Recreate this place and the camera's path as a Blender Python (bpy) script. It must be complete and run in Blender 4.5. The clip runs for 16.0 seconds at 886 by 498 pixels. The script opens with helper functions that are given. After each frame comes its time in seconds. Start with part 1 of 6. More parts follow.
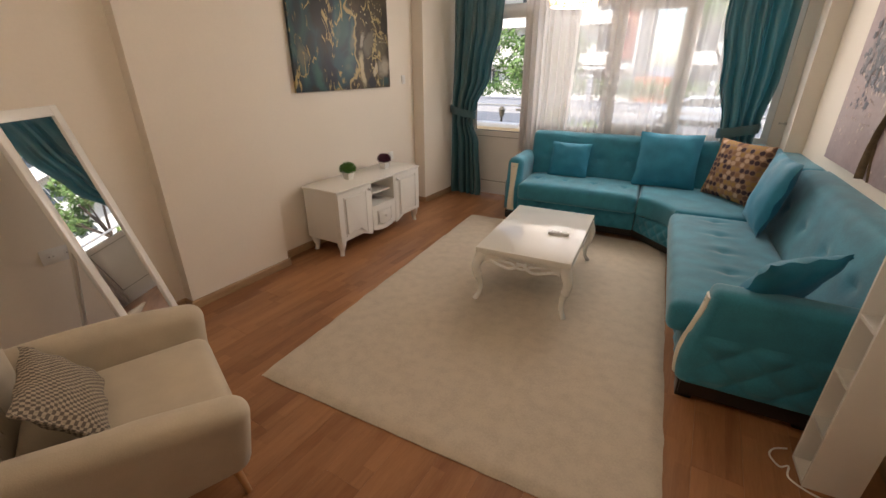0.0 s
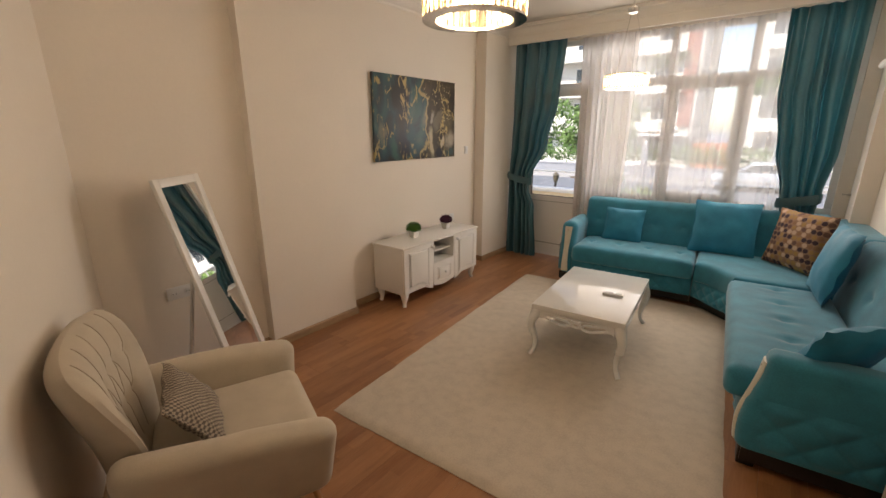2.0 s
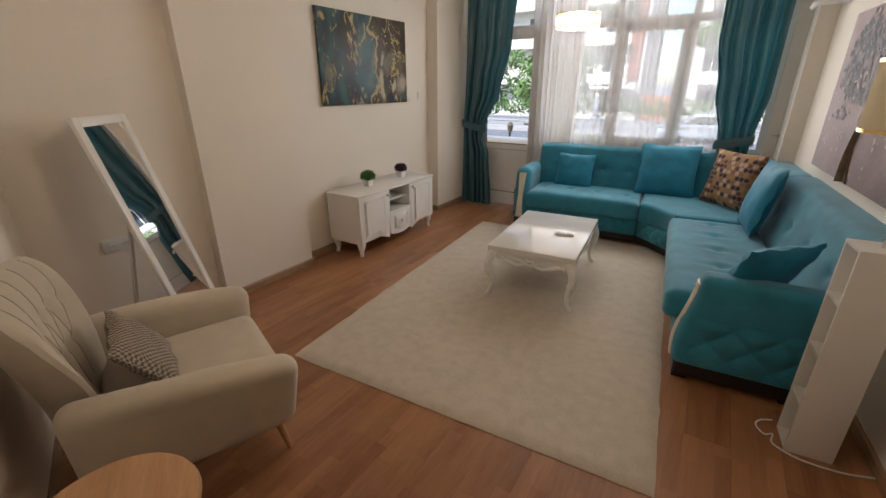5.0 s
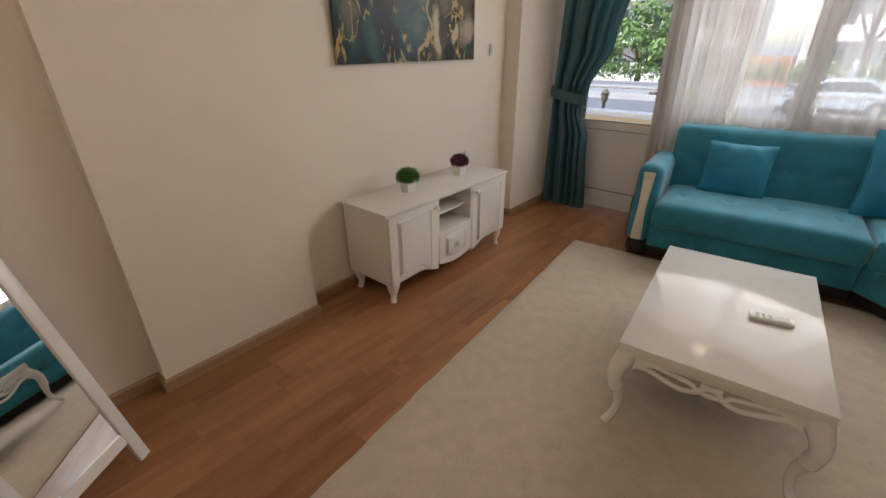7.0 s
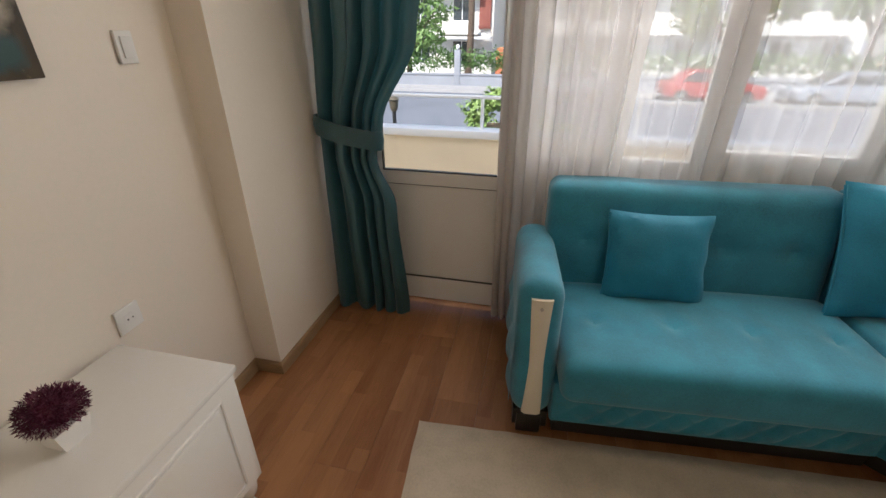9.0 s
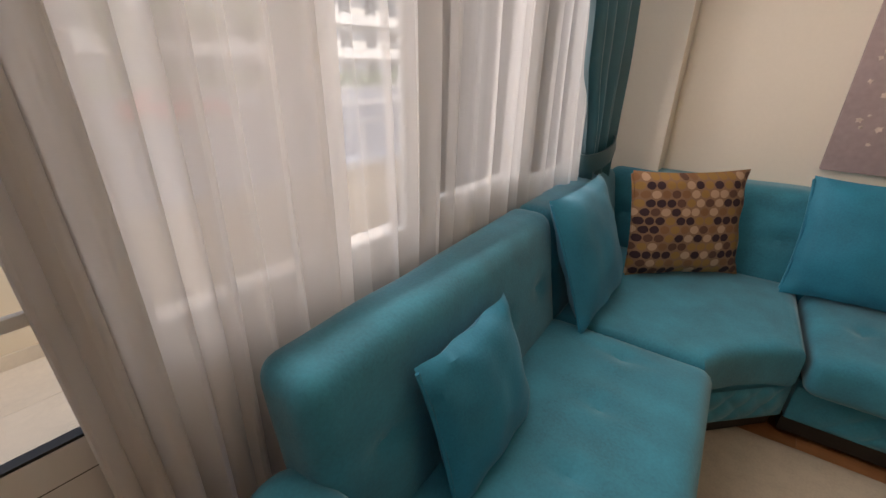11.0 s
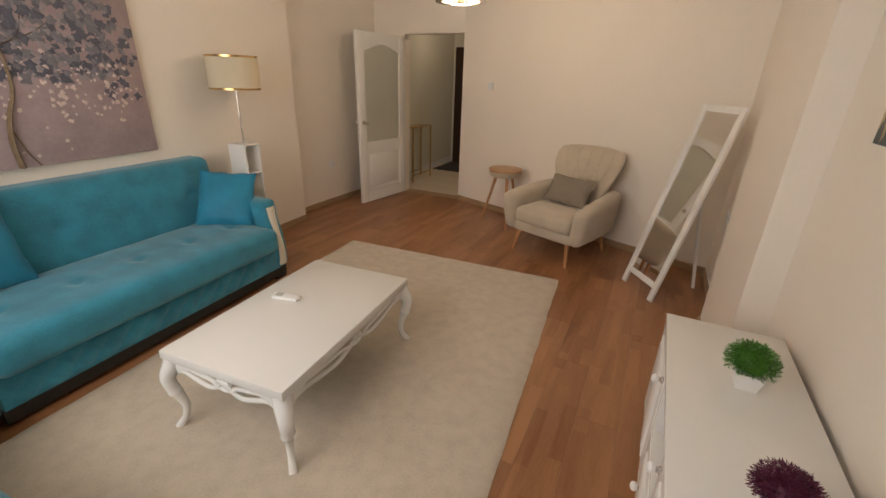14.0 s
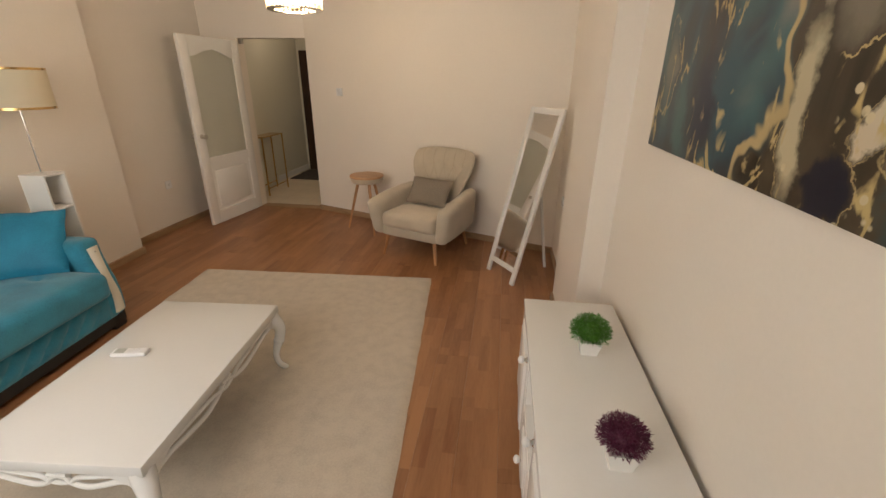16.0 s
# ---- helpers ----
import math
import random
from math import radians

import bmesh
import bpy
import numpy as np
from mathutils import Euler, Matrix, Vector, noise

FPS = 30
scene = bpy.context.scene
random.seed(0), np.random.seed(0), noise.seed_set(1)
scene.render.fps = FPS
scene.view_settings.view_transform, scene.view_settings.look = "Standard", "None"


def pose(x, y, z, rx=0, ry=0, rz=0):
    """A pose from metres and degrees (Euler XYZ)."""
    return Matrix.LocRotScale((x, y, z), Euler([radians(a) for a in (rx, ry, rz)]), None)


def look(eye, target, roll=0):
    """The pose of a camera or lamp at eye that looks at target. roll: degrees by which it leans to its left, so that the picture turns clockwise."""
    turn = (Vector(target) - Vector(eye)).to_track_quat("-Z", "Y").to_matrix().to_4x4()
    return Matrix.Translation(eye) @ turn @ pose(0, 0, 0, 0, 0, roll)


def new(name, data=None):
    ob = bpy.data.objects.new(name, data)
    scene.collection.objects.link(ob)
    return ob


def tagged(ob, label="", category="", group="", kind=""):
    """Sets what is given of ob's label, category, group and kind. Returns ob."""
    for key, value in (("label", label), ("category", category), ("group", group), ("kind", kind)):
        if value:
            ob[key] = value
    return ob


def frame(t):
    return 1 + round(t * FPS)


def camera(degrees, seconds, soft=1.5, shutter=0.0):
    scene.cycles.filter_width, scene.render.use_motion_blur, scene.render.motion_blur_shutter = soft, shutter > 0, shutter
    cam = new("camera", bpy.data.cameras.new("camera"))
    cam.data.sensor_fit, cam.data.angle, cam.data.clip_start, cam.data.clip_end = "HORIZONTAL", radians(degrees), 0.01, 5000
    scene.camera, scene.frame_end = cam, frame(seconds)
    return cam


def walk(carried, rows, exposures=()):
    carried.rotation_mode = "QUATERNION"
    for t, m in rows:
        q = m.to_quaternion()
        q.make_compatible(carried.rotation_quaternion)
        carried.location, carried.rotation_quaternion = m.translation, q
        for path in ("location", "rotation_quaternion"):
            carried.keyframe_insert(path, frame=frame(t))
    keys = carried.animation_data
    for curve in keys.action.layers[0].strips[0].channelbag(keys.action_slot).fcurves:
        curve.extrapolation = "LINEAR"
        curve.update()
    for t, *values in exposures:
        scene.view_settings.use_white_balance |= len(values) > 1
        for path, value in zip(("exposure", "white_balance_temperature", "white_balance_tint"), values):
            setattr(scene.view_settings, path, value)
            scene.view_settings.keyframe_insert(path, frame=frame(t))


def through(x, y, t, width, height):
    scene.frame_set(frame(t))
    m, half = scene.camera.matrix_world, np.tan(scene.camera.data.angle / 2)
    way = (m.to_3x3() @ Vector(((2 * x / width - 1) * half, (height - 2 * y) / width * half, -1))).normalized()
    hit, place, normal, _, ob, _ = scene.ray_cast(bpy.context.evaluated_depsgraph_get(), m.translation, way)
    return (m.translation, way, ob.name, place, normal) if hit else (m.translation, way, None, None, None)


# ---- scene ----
cam = camera(93.2, 16.0)
PATH = [
    (0, (2.958, 0.77, 1.589), (2.013, 2.339, 0.784), -0.0),
    (0.5, (2.918, 0.627, 1.611), (1.817, 2.129, 0.882), -1.3),
    (1, (2.916, 0.579, 1.604), (1.748, 2.052, 0.923), -1.0),
    (1.5, (2.975, 0.612, 1.608), (1.8, 2.094, 0.959), -0.3),
    (2, (3.037, 0.513, 1.659), (1.846, 2.026, 1.118), -0.1),
    (2.5, (3.056, 0.432, 1.736), (1.849, 1.996, 1.419), 0.2),
    (3, (3.149, 0.427, 1.765), (1.983, 2.044, 1.606), 0.5),
    (3.5, (3.211, 0.43, 1.753), (2.099, 2.089, 1.643), 0.5),
    (4, (3.237, 0.468, 1.735), (2.177, 2.162, 1.655), 0.4),
    (4.5, (3.231, 0.5, 1.588), (2.22, 2.211, 1.361), -0.2),
    (4.7, (3.165, 0.498, 1.553), (2.182, 2.179, 1.096), -0.4),
    (5, (3.062, 0.491, 1.556), (2.072, 2.068, 0.827), -0.0),
    (5.2, (3.003, 0.521, 1.55), (1.966, 2.04, 0.766), 0.3),
    (7.5, (1.826, 2.195, 1.448), (0.649, 3.56, 0.582), -0.6),
    (8, (1.585, 2.643, 1.472), (0.618, 4.163, 0.603), -0.9),
    (8.2, (1.51, 2.867, 1.467), (0.681, 4.462, 0.59), -1.2),
    (10.3, (1.017, 4.618, 1.486), (1.58, 6.312, 0.585), 1.6),
    (10.4, (1.02, 4.678, 1.481), (1.7, 6.338, 0.597), 1.2),
    (10.5, (1.007, 4.732, 1.468), (1.816, 6.344, 0.604), 1.4),
    (11, (1.04, 4.937, 1.438), (2.469, 6.073, 0.62), 0.9),
    (11.5, (0.922, 5.036, 1.52), (2.691, 5.493, 0.707), 0.2),
    (12, (0.713, 5.048, 1.568), (2.522, 4.738, 0.775), 0.0),
    (12.5, (0.609, 5.017, 1.578), (2.196, 4.073, 0.81), 1.2),
    (13, (0.601, 5.053, 1.577), (1.863, 3.702, 0.815), 1.6),
    (13.5, (0.633, 5.074, 1.519), (1.58, 3.482, 0.764), 1.7),
    (14, (0.622, 5.073, 1.526), (1.437, 3.41, 0.771), 1.7),
    (14.5, (0.547, 5.081, 1.557), (1.221, 3.355, 0.802), 1.2),
    (15, (0.492, 5.072, 1.517), (0.886, 3.262, 0.764), 0.7),
    (15.5, (0.515, 5.093, 1.484), (0.779, 3.262, 0.723), 0.7),
    (16, (0.597, 5.071, 1.598), (0.845, 3.232, 0.851), 0.7),
]

# seconds, stops, kelvin, tint: the film's own drift of brightness and colour
LOOKS = [(0.0, 0.97, 6600, 13), (1.5, 0.94, 6750, 13), (2.0, 0.93, 6800, 13), (2.5, 0.88, 6600, 13), (3.0, 0.74, 7000, 13), (3.5, 0.68, 6800, 12), (4.0, 0.60, 6050, 9), (4.5, 0.6, 5850, 9), (5.0, 0.85, 6050, 10), (7.5, 0.78, 6150, 10), (8.0, 0.79, 6250, 10),
         (10.5, 0.75, 6250, 12), (11.0, 0.43, 6750, 16), (11.5, 0.62, 6500, 16), (12.0, 0.72, 7000, 17), (13.0, 0.98, 7700, 17), (13.5, 0.94, 7500, 17), (14.0, 1.1, 6450, 12), (14.5, 1.17, 5850, 8), (15.0, 1.18, 5800, 7), (16.0, 1.16, 6500, 10)]
walk(cam, [(t, look(e, a, r)) for t, e, a, r in PATH], LOOKS)

# ---- world, sun, lamps ----
world = bpy.data.worlds.new("sky")
scene.world = world
world.use_nodes = True
wn = world.node_tree
sky = wn.nodes.new("ShaderNodeTexSky")
sky.sky_type = "NISHITA"
sky.sun_disc = False
sky.sun_elevation = radians(48)
sky.sun_rotation = radians(200)
wn.links.new(sky.outputs[0], wn.nodes["Background"].inputs[0])
wn.nodes["Background"].inputs[1].default_value = 0.15
sun = new("sun", bpy.data.lights.new("sun", "SUN"))
sun.data.energy = 4.5
sun.data.angle = radians(0.5)
sun.data.color = (1.0, 0.95, 0.86)
sun.matrix_world = look((-3.4, -9.4, 11.1), (0, 0, 0))


def area_lamp(name, m, w, h, watts, colour):
    ob = new(name, bpy.data.lights.new(name, "AREA"))
    ob.data.shape, ob.data.size, ob.data.size_y = "RECTANGLE", w, h
    ob.data.energy, ob.data.color = watts, colour
    ob.matrix_world = m
    return ob


def bulb(name, p, watts, colour, radius):
    ob = new(name, bpy.data.lights.new(name, "POINT"))
    ob.data.energy, ob.data.color, ob.data.shadow_soft_size = watts, colour, radius
    ob.matrix_world = pose(*p)
    return ob


WARM = (1.0, 0.77, 0.55)
area_lamp("window_daylight", look((2.25, 5.49, 1.80), (2.2, 2.0, 1.45)), 2.2, 1.66, 15.5, (1.0, 0.90, 0.80))
area_lamp("balcony_daylight", look((2.33, 6.08, 1.78), (2.2, 2.0, 1.60)), 2.25, 1.7, 15, (1.0, 0.95, 0.90))
area_lamp("balcony_sky", pose(1.9, 6.95, 2.93), 8.0, 1.3, 42, (1.0, 0.95, 0.88))
LAMPS = ((2.09, 1.90, 2.10), (1.84, 4.69, 2.085))
for q, w_ in zip(LAMPS, (9.8, 2.3)):
    bulb("chandelier_bulb", q, w_, WARM, 0.09)
# unseen fill added to brighten the hall and open door; it has no fixture
bulb("hall_fill", (3.5, -1.3, 2.4), 3.5, WARM, 0.1)


# ---- materials ----
def mat(name, colour, rough=0.5, metal=0.0, vary=0.06, scale=6.0, fine=120.0, bump=0.0, sheen=0.0, coat=0.0, grain=0.45):
    m = bpy.data.materials.new(name)
    m.use_nodes = True
    nt = m.node_tree
    b = nt.nodes["Principled BSDF"]
    b.inputs["Roughness"].default_value = rough
    b.inputs["Metallic"].default_value = metal
    b.inputs["Sheen Weight"].default_value = sheen
    b.inputs["Coat Weight"].default_value = coat
    tc = nt.nodes.new("ShaderNodeTexCoord")
    n1 = nt.nodes.new("ShaderNodeTexNoise")
    n1.inputs["Scale"].default_value = scale
    n1.inputs["Detail"].default_value = 4
    n2 = nt.nodes.new("ShaderNodeTexNoise")
    n2.inputs["Scale"].default_value = fine
    n2.inputs["Detail"].default_value = 2
    for n in (n1, n2):
        nt.links.new(tc.outputs["Object"], n.inputs["Vector"])
    mix = nt.nodes.new("ShaderNodeMath")
    mix.operation = "MULTIPLY_ADD"
    mix.inputs[1].default_value = grain
    nt.links.new(n2.outputs[0], mix.inputs[0])
    nt.links.new(n1.outputs[0], mix.inputs[2])
    ramp = nt.nodes.new("ShaderNodeValToRGB")
    ramp.color_ramp.elements[0].position, ramp.color_ramp.elements[1].position = 0.40 + 0.3 * (grain - 0.45), 1.05 + 0.7 * (grain - 0.45)
    c = Vector(colour)
    ramp.color_ramp.elements[0].color = (*(c * (1 - vary)), 1)
    ramp.color_ramp.elements[1].color = (*(c * (1 + vary)), 1)
    nt.links.new(mix.outputs[0], ramp.inputs[0])
    nt.links.new(ramp.outputs[0], b.inputs["Base Color"])
    if bump:
        bp = nt.nodes.new("ShaderNodeBump")
        bp.inputs["Strength"].default_value = bump
        bp.inputs["Distance"].default_value = 0.004
        nt.links.new(mix.outputs[0], bp.inputs["Height"])
        nt.links.new(bp.outputs[0], b.inputs["Normal"])
    return m


M_WALL = mat("cream_wall_paint", (0.80, 0.74, 0.66), 0.6, 0, 0.03, 1.2, 60, 0.12)
# off-white ceiling, its colour darkened to stand for the dimmer light up there
M_CEIL = mat("dimmed_ceiling_paint", (0.53, 0.49, 0.435), 0.7, 0, 0.02, 1.0, 60, 0.08)
M_PLASTER = mat("white_plaster_moulding", (0.82, 0.78, 0.72), 0.6, 0, 0.03, 4, 90, 0.1)
M_WHITE = mat("white_lacquer", (0.79, 0.78, 0.75), 0.18, 0, 0.02, 3, 80, 0.02, 0, 0.0)
M_GLOSS = mat("white_gloss_lacquer", (0.70, 0.69, 0.66), 0.09, 0, 0.02, 3, 80, 0.0, 0, 0.0)
M_GLOSS.node_tree.nodes["Principled BSDF"].inputs["Specular IOR Level"].default_value = 0.25
M_PVC = mat("white_pvc", (0.78, 0.78, 0.77), 0.3, 0, 0.02, 4, 90)
M_TEAL = mat("teal_velvet", (0.020, 0.210, 0.308), 0.74, 0, 0.30, 7, 120, 0.35, 0.30)
M_TEALP = mat("teal_cushion_velvet", (0.008, 0.195, 0.320), 0.66, 0, 0.24, 6, 150, 0.3, 0.12)
M_RUG = mat("cream_rug", (0.495, 0.43, 0.345), 0.95, 0, 0.11, 14, 110, 0.10, 0.15, 0, 0.7)
M_BLACK = mat("black_plastic", (0.02, 0.02, 0.02), 0.45, 0, 0.1)


# ---- mesh helpers ----
def part(name, bm, material, parent=None, label="", smooth=True):
    me = bpy.data.meshes.new(name)
    bmesh.ops.recalc_face_normals(bm, faces=bm.faces)
    bm.to_mesh(me)
    bm.free()
    if smooth:
        me.shade_smooth()
        me.set_sharp_from_angle(angle=radians(38))
    me.materials.append(material)
    ob = new(name, me)
    if parent:
        ob.parent = parent
    if label:
        ob["label"] = label
    return ob


def thing(name, m, label, category, group="", kind=""):
    ob = new(name)
    ob.empty_display_size = 0.1
    ob.matrix_basis = m
    return tagged(ob, label, category, group, kind)


def box(bm, x0, y0, z0, x1, y1, z1, bev=0.0, seg=2, m=None):
    r = bmesh.ops.create_cube(bm, size=1)
    vs = r["verts"]
    mm = Matrix.Translation(((x0 + x1) / 2, (y0 + y1) / 2, (z0 + z1) / 2)) @ Matrix.Diagonal((abs(x1 - x0), abs(y1 - y0), abs(z1 - z0), 1))
    bmesh.ops.transform(bm, matrix=mm, verts=vs)
    if bev:
        es = list({e for v in vs for e in v.link_edges})
        o = bmesh.ops.bevel(bm, geom=es, offset=bev, segments=seg, affect="EDGES", profile=0.5)
        vs = list({v for f in o["faces"] for v in f.verts} | {v for v in vs if v.is_valid})
    if m:
        bmesh.ops.transform(bm, matrix=m, verts=vs)
    return bm


def B(*a, **k):
    return box(bmesh.new(), *a, **k)


def prism(bm, pts, z0, z1, m=None, bev=0.0, seg=2):
    """An upright prism on the outline pts in the ground plane."""
    lo = [bm.verts.new((x, y, z0)) for x, y in pts]
    hi = [bm.verts.new((x, y, z1)) for x, y in pts]
    n = len(pts)
    bm.faces.new(lo[::-1])
    bm.faces.new(hi)
    for i in range(n):
        bm.faces.new((lo[i], lo[(i + 1) % n], hi[(i + 1) % n], hi[i]))
    vs = lo + hi
    if bev:
        es = list({e for v in vs for e in v.link_edges})
        o = bmesh.ops.bevel(bm, geom=es, offset=bev, segments=seg, affect="EDGES", profile=0.5)
        vs = list({v for f in o["faces"] for v in f.verts} | {v for v in vs if v.is_valid})
    if m:
        bmesh.ops.transform(bm, matrix=m, verts=vs)
    return bm


def sweep(pts, prof, closed=False):
    """A moulding: the profile (offset into the room, height) carried along the line pts, the room on its left."""
    bm = bmesh.new()
    n = len(pts)
    P = [Vector(p) for p in pts]
    rings = []
    for i in range(n):
        d0 = (P[i] - P[i - 1]).normalized() if i or closed else None
        d1 = (P[(i + 1) % n] - P[i]).normalized() if i < n - 1 or closed else None
        d0 = d0 or d1
        d1 = d1 or d0
        n0, n1 = Vector((-d0.y, d0.x)), Vector((-d1.y, d1.x))
        b = n0 + n1
        b = b / max(b.dot(n0), 0.2)
        rings.append([bm.verts.new((P[i].x + b.x * o, P[i].y + b.y * o, z)) for o, z in prof])
    k = len(prof)
    for i in range(n if closed else n - 1):
        a, c = rings[i], rings[(i + 1) % n]
        for j in range(k):
            bm.faces.new((a[j], c[j], c[(j + 1) % k], a[(j + 1) % k]))
    if not closed:
        bm.faces.new(rings[0])
        bm.faces.new(rings[-1][::-1])
    return bm


def lathe(bm, prof, seg=24, m=None, squash=1.0):
    """A turned solid: profile of (radius, height) from bottom to top."""
    rings = []
    for r, z in prof:
        rings.append([bm.verts.new((r * math.cos(2 * math.pi * i / seg), squash * r * math.sin(2 * math.pi * i / seg), z)) for i in range(seg)])
    for a, b in zip(rings, rings[1:]):
        for i in range(seg):
            bm.faces.new((a[i], a[(i + 1) % seg], b[(i + 1) % seg], b[i]))
    bm.faces.new(rings[0][::-1])
    bm.faces.new(rings[-1])
    if m:
        bmesh.ops.transform(bm, matrix=m, verts=[v for r in rings for v in r])
    return bm


def tube(bm, pts, radii, seg=8, flat=1.0):
    """A rod along pts; radii one number or one for each point."""
    P = [Vector(p) for p in pts]
    n = len(P)
    if not isinstance(radii, (list, tuple)):
        radii = [radii] * n
    rings = []
    side = None
    for i in range(n):
        d = (P[min(i + 1, n - 1)] - P[max(i - 1, 0)]).normalized()
        if side is None:
            side = d.cross(Vector((0, 0, 1)) if abs(d.z) < 0.9 else Vector((1, 0, 0))).normalized()
        side = (side - d * side.dot(d)).normalized()
        up = side.cross(d)
        rings.append([bm.verts.new(P[i] + radii[i] * (side * math.cos(2 * math.pi * k / seg) + up * flat * math.sin(2 * math.pi * k / seg))) for k in range(seg)])
    for a, b in zip(rings, rings[1:]):
        for i in range(seg):
            bm.faces.new((a[i], a[(i + 1) % seg], b[(i + 1) % seg], b[i]))
    bm.faces.new(rings[0][::-1])
    bm.faces.new(rings[-1])
    return bm


def extrude_y(bm, pts, y0, y1, bev=0.0, m=None):
    """A slab whose outline pts lies in the x-z plane."""
    q = Matrix(((1, 0, 0, 0), (0, 0, 1, 0), (0, 1, 0, 0), (0, 0, 0, 1)))
    prism(bm, pts, y0, y1, m=(m @ q) if m else q, bev=bev)
    return bm


def smooth_line(pts, steps=6):
    """A Catmull-Rom line through pts."""
    P = [Vector(p) for p in pts]
    out = []
    for i in range(len(P) - 1):
        a, b, c, d = P[max(i - 1, 0)], P[i], P[i + 1], P[min(i + 2, len(P) - 1)]
        for k in range(steps):
            t = k / steps
            out.append(0.5 * ((2 * b) + (c - a) * t + (2 * a - 5 * b + 4 * c - d) * t * t + (3 * b - a - 3 * c + d) * t ** 3))
    return out + [P[-1]]


# ---- more materials ----
def add_node(nt, kind, **k):
    n = nt.nodes.new(kind)
    for key, v in k.items():
        n.inputs[key].default_value = v
    return n


def wood(name, dark, light, rough, scale=(1.0, 9.0, 9.0), band=2.2, bump=0.05, strips=False):
    m = bpy.data.materials.new(name)
    m.use_nodes = True
    nt = m.node_tree
    b = nt.nodes["Principled BSDF"]
    tc = nt.nodes.new("ShaderNodeTexCoord")
    info = nt.nodes.new("ShaderNodeObjectInfo")
    mp = add_node(nt, "ShaderNodeMapping", Scale=scale)
    sh = nt.nodes.new("ShaderNodeVectorMath")
    sh.operation = "MULTIPLY_ADD"
    sh.inputs[1].default_value = (7.0, 13.0, 5.0)
    nt.links.new(info.outputs["Random"], sh.inputs[0])
    nt.links.new(tc.outputs["Object"], sh.inputs[2])
    nt.links.new(sh.outputs[0], mp.inputs["Vector"])
    n1 = add_node(nt, "ShaderNodeTexNoise", Scale=band, Detail=6, Roughness=0.6, Distortion=0.6)
    n2 = add_node(nt, "ShaderNodeTexNoise", Scale=band * 14, Detail=3)
    nt.links.new(mp.outputs[0], n1.inputs["Vector"])
    nt.links.new(mp.outputs[0], n2.inputs["Vector"])
    mx = nt.nodes.new("ShaderNodeMath")
    mx.operation = "MULTIPLY_ADD"
    mx.inputs[1].default_value = 0.3
    nt.links.new(n2.outputs[0], mx.inputs[0])
    nt.links.new(n1.outputs[0], mx.inputs[2])
    ad = nt.nodes.new("ShaderNodeMath")
    ad.operation = "MULTIPLY_ADD"
    ad.inputs[1].default_value = 0.22
    nt.links.new(info.outputs["Random"], ad.inputs[0])
    nt.links.new(mx.outputs[0], ad.inputs[2])
    r = nt.nodes.new("ShaderNodeValToRGB")
    r.color_ramp.elements[0].position, r.color_ramp.elements[1].position = 0.45, 1.0
    r.color_ramp.elements[0].color, r.color_ramp.elements[1].color = (*dark, 1), (*light, 1)
    tone = ad.outputs[0]
    if strips:
        bx = add_node(nt, "ShaderNodeMapping", Scale=(1 / 0.064, 1 / 0.37, 0.0))
        nt.links.new(tc.outputs["Object"], bx.inputs["Vector"])
        cell = nt.nodes.new("ShaderNodeSeparateXYZ")
        nt.links.new(bx.outputs[0], cell.inputs[0])

        def calc(kind, p, q, w=0.0):
            n = nt.nodes.new("ShaderNodeMath")
            n.operation = kind
            for sock, v in zip(n.inputs, (p, q, w)):
                if isinstance(v, float):
                    sock.default_value = v
                else:
                    nt.links.new(v, sock)
            return n.outputs[0]

        strip = calc("FLOOR", cell.outputs["X"], 0.0)
        run = calc("FLOOR", calc("MULTIPLY_ADD", strip, 0.37, cell.outputs["Y"]), 0.0)
        key = nt.nodes.new("ShaderNodeCombineXYZ")
        nt.links.new(strip, key.inputs[0])
        nt.links.new(run, key.inputs[1])
        nt.links.new(info.outputs["Random"], key.inputs[2])
        pick = nt.nodes.new("ShaderNodeTexWhiteNoise")
        nt.links.new(key.outputs[0], pick.inputs["Vector"])
        tone = calc("MULTIPLY_ADD", pick.outputs["Value"], 0.26, calc("SUBTRACT", tone, 0.13))
    nt.links.new(tone, r.inputs[0])
    nt.links.new(r.outputs[0], b.inputs["Base Color"])
    b.inputs["Roughness"].default_value = rough
    bp = add_node(nt, "ShaderNodeBump", Strength=bump, Distance=0.003)
    nt.links.new(mx.outputs[0], bp.inputs["Height"])
    nt.links.new(bp.outputs[0], b.inputs["Normal"])
    return m


def glass_mat(name, tint=(1, 1, 1), rough=0.0, gloss=0.08):
    """A thin pane: clear or frosted, with a little mirror gloss."""
    m = bpy.data.materials.new(name)
    m.use_nodes = True
    nt = m.node_tree
    out = nt.nodes["Material Output"]
    nt.nodes.remove(nt.nodes["Principled BSDF"])
    tr = nt.nodes.new("ShaderNodeBsdfTransparent")
    tr.inputs[0].default_value = (*tint, 1)
    gl = nt.nodes.new("ShaderNodeBsdfGlossy")
    gl.inputs["Roughness"].default_value = rough
    fr = add_node(nt, "ShaderNodeFresnel", IOR=1.35)
    mx = nt.nodes.new("ShaderNodeMixShader")
    nt.links.new(fr.outputs[0], mx.inputs[0])
    nt.links.new(tr.outputs[0], mx.inputs[1])
    nt.links.new(gl.outputs[0], mx.inputs[2])
    nt.links.new(mx.outputs[0], out.inputs[0])
    return m


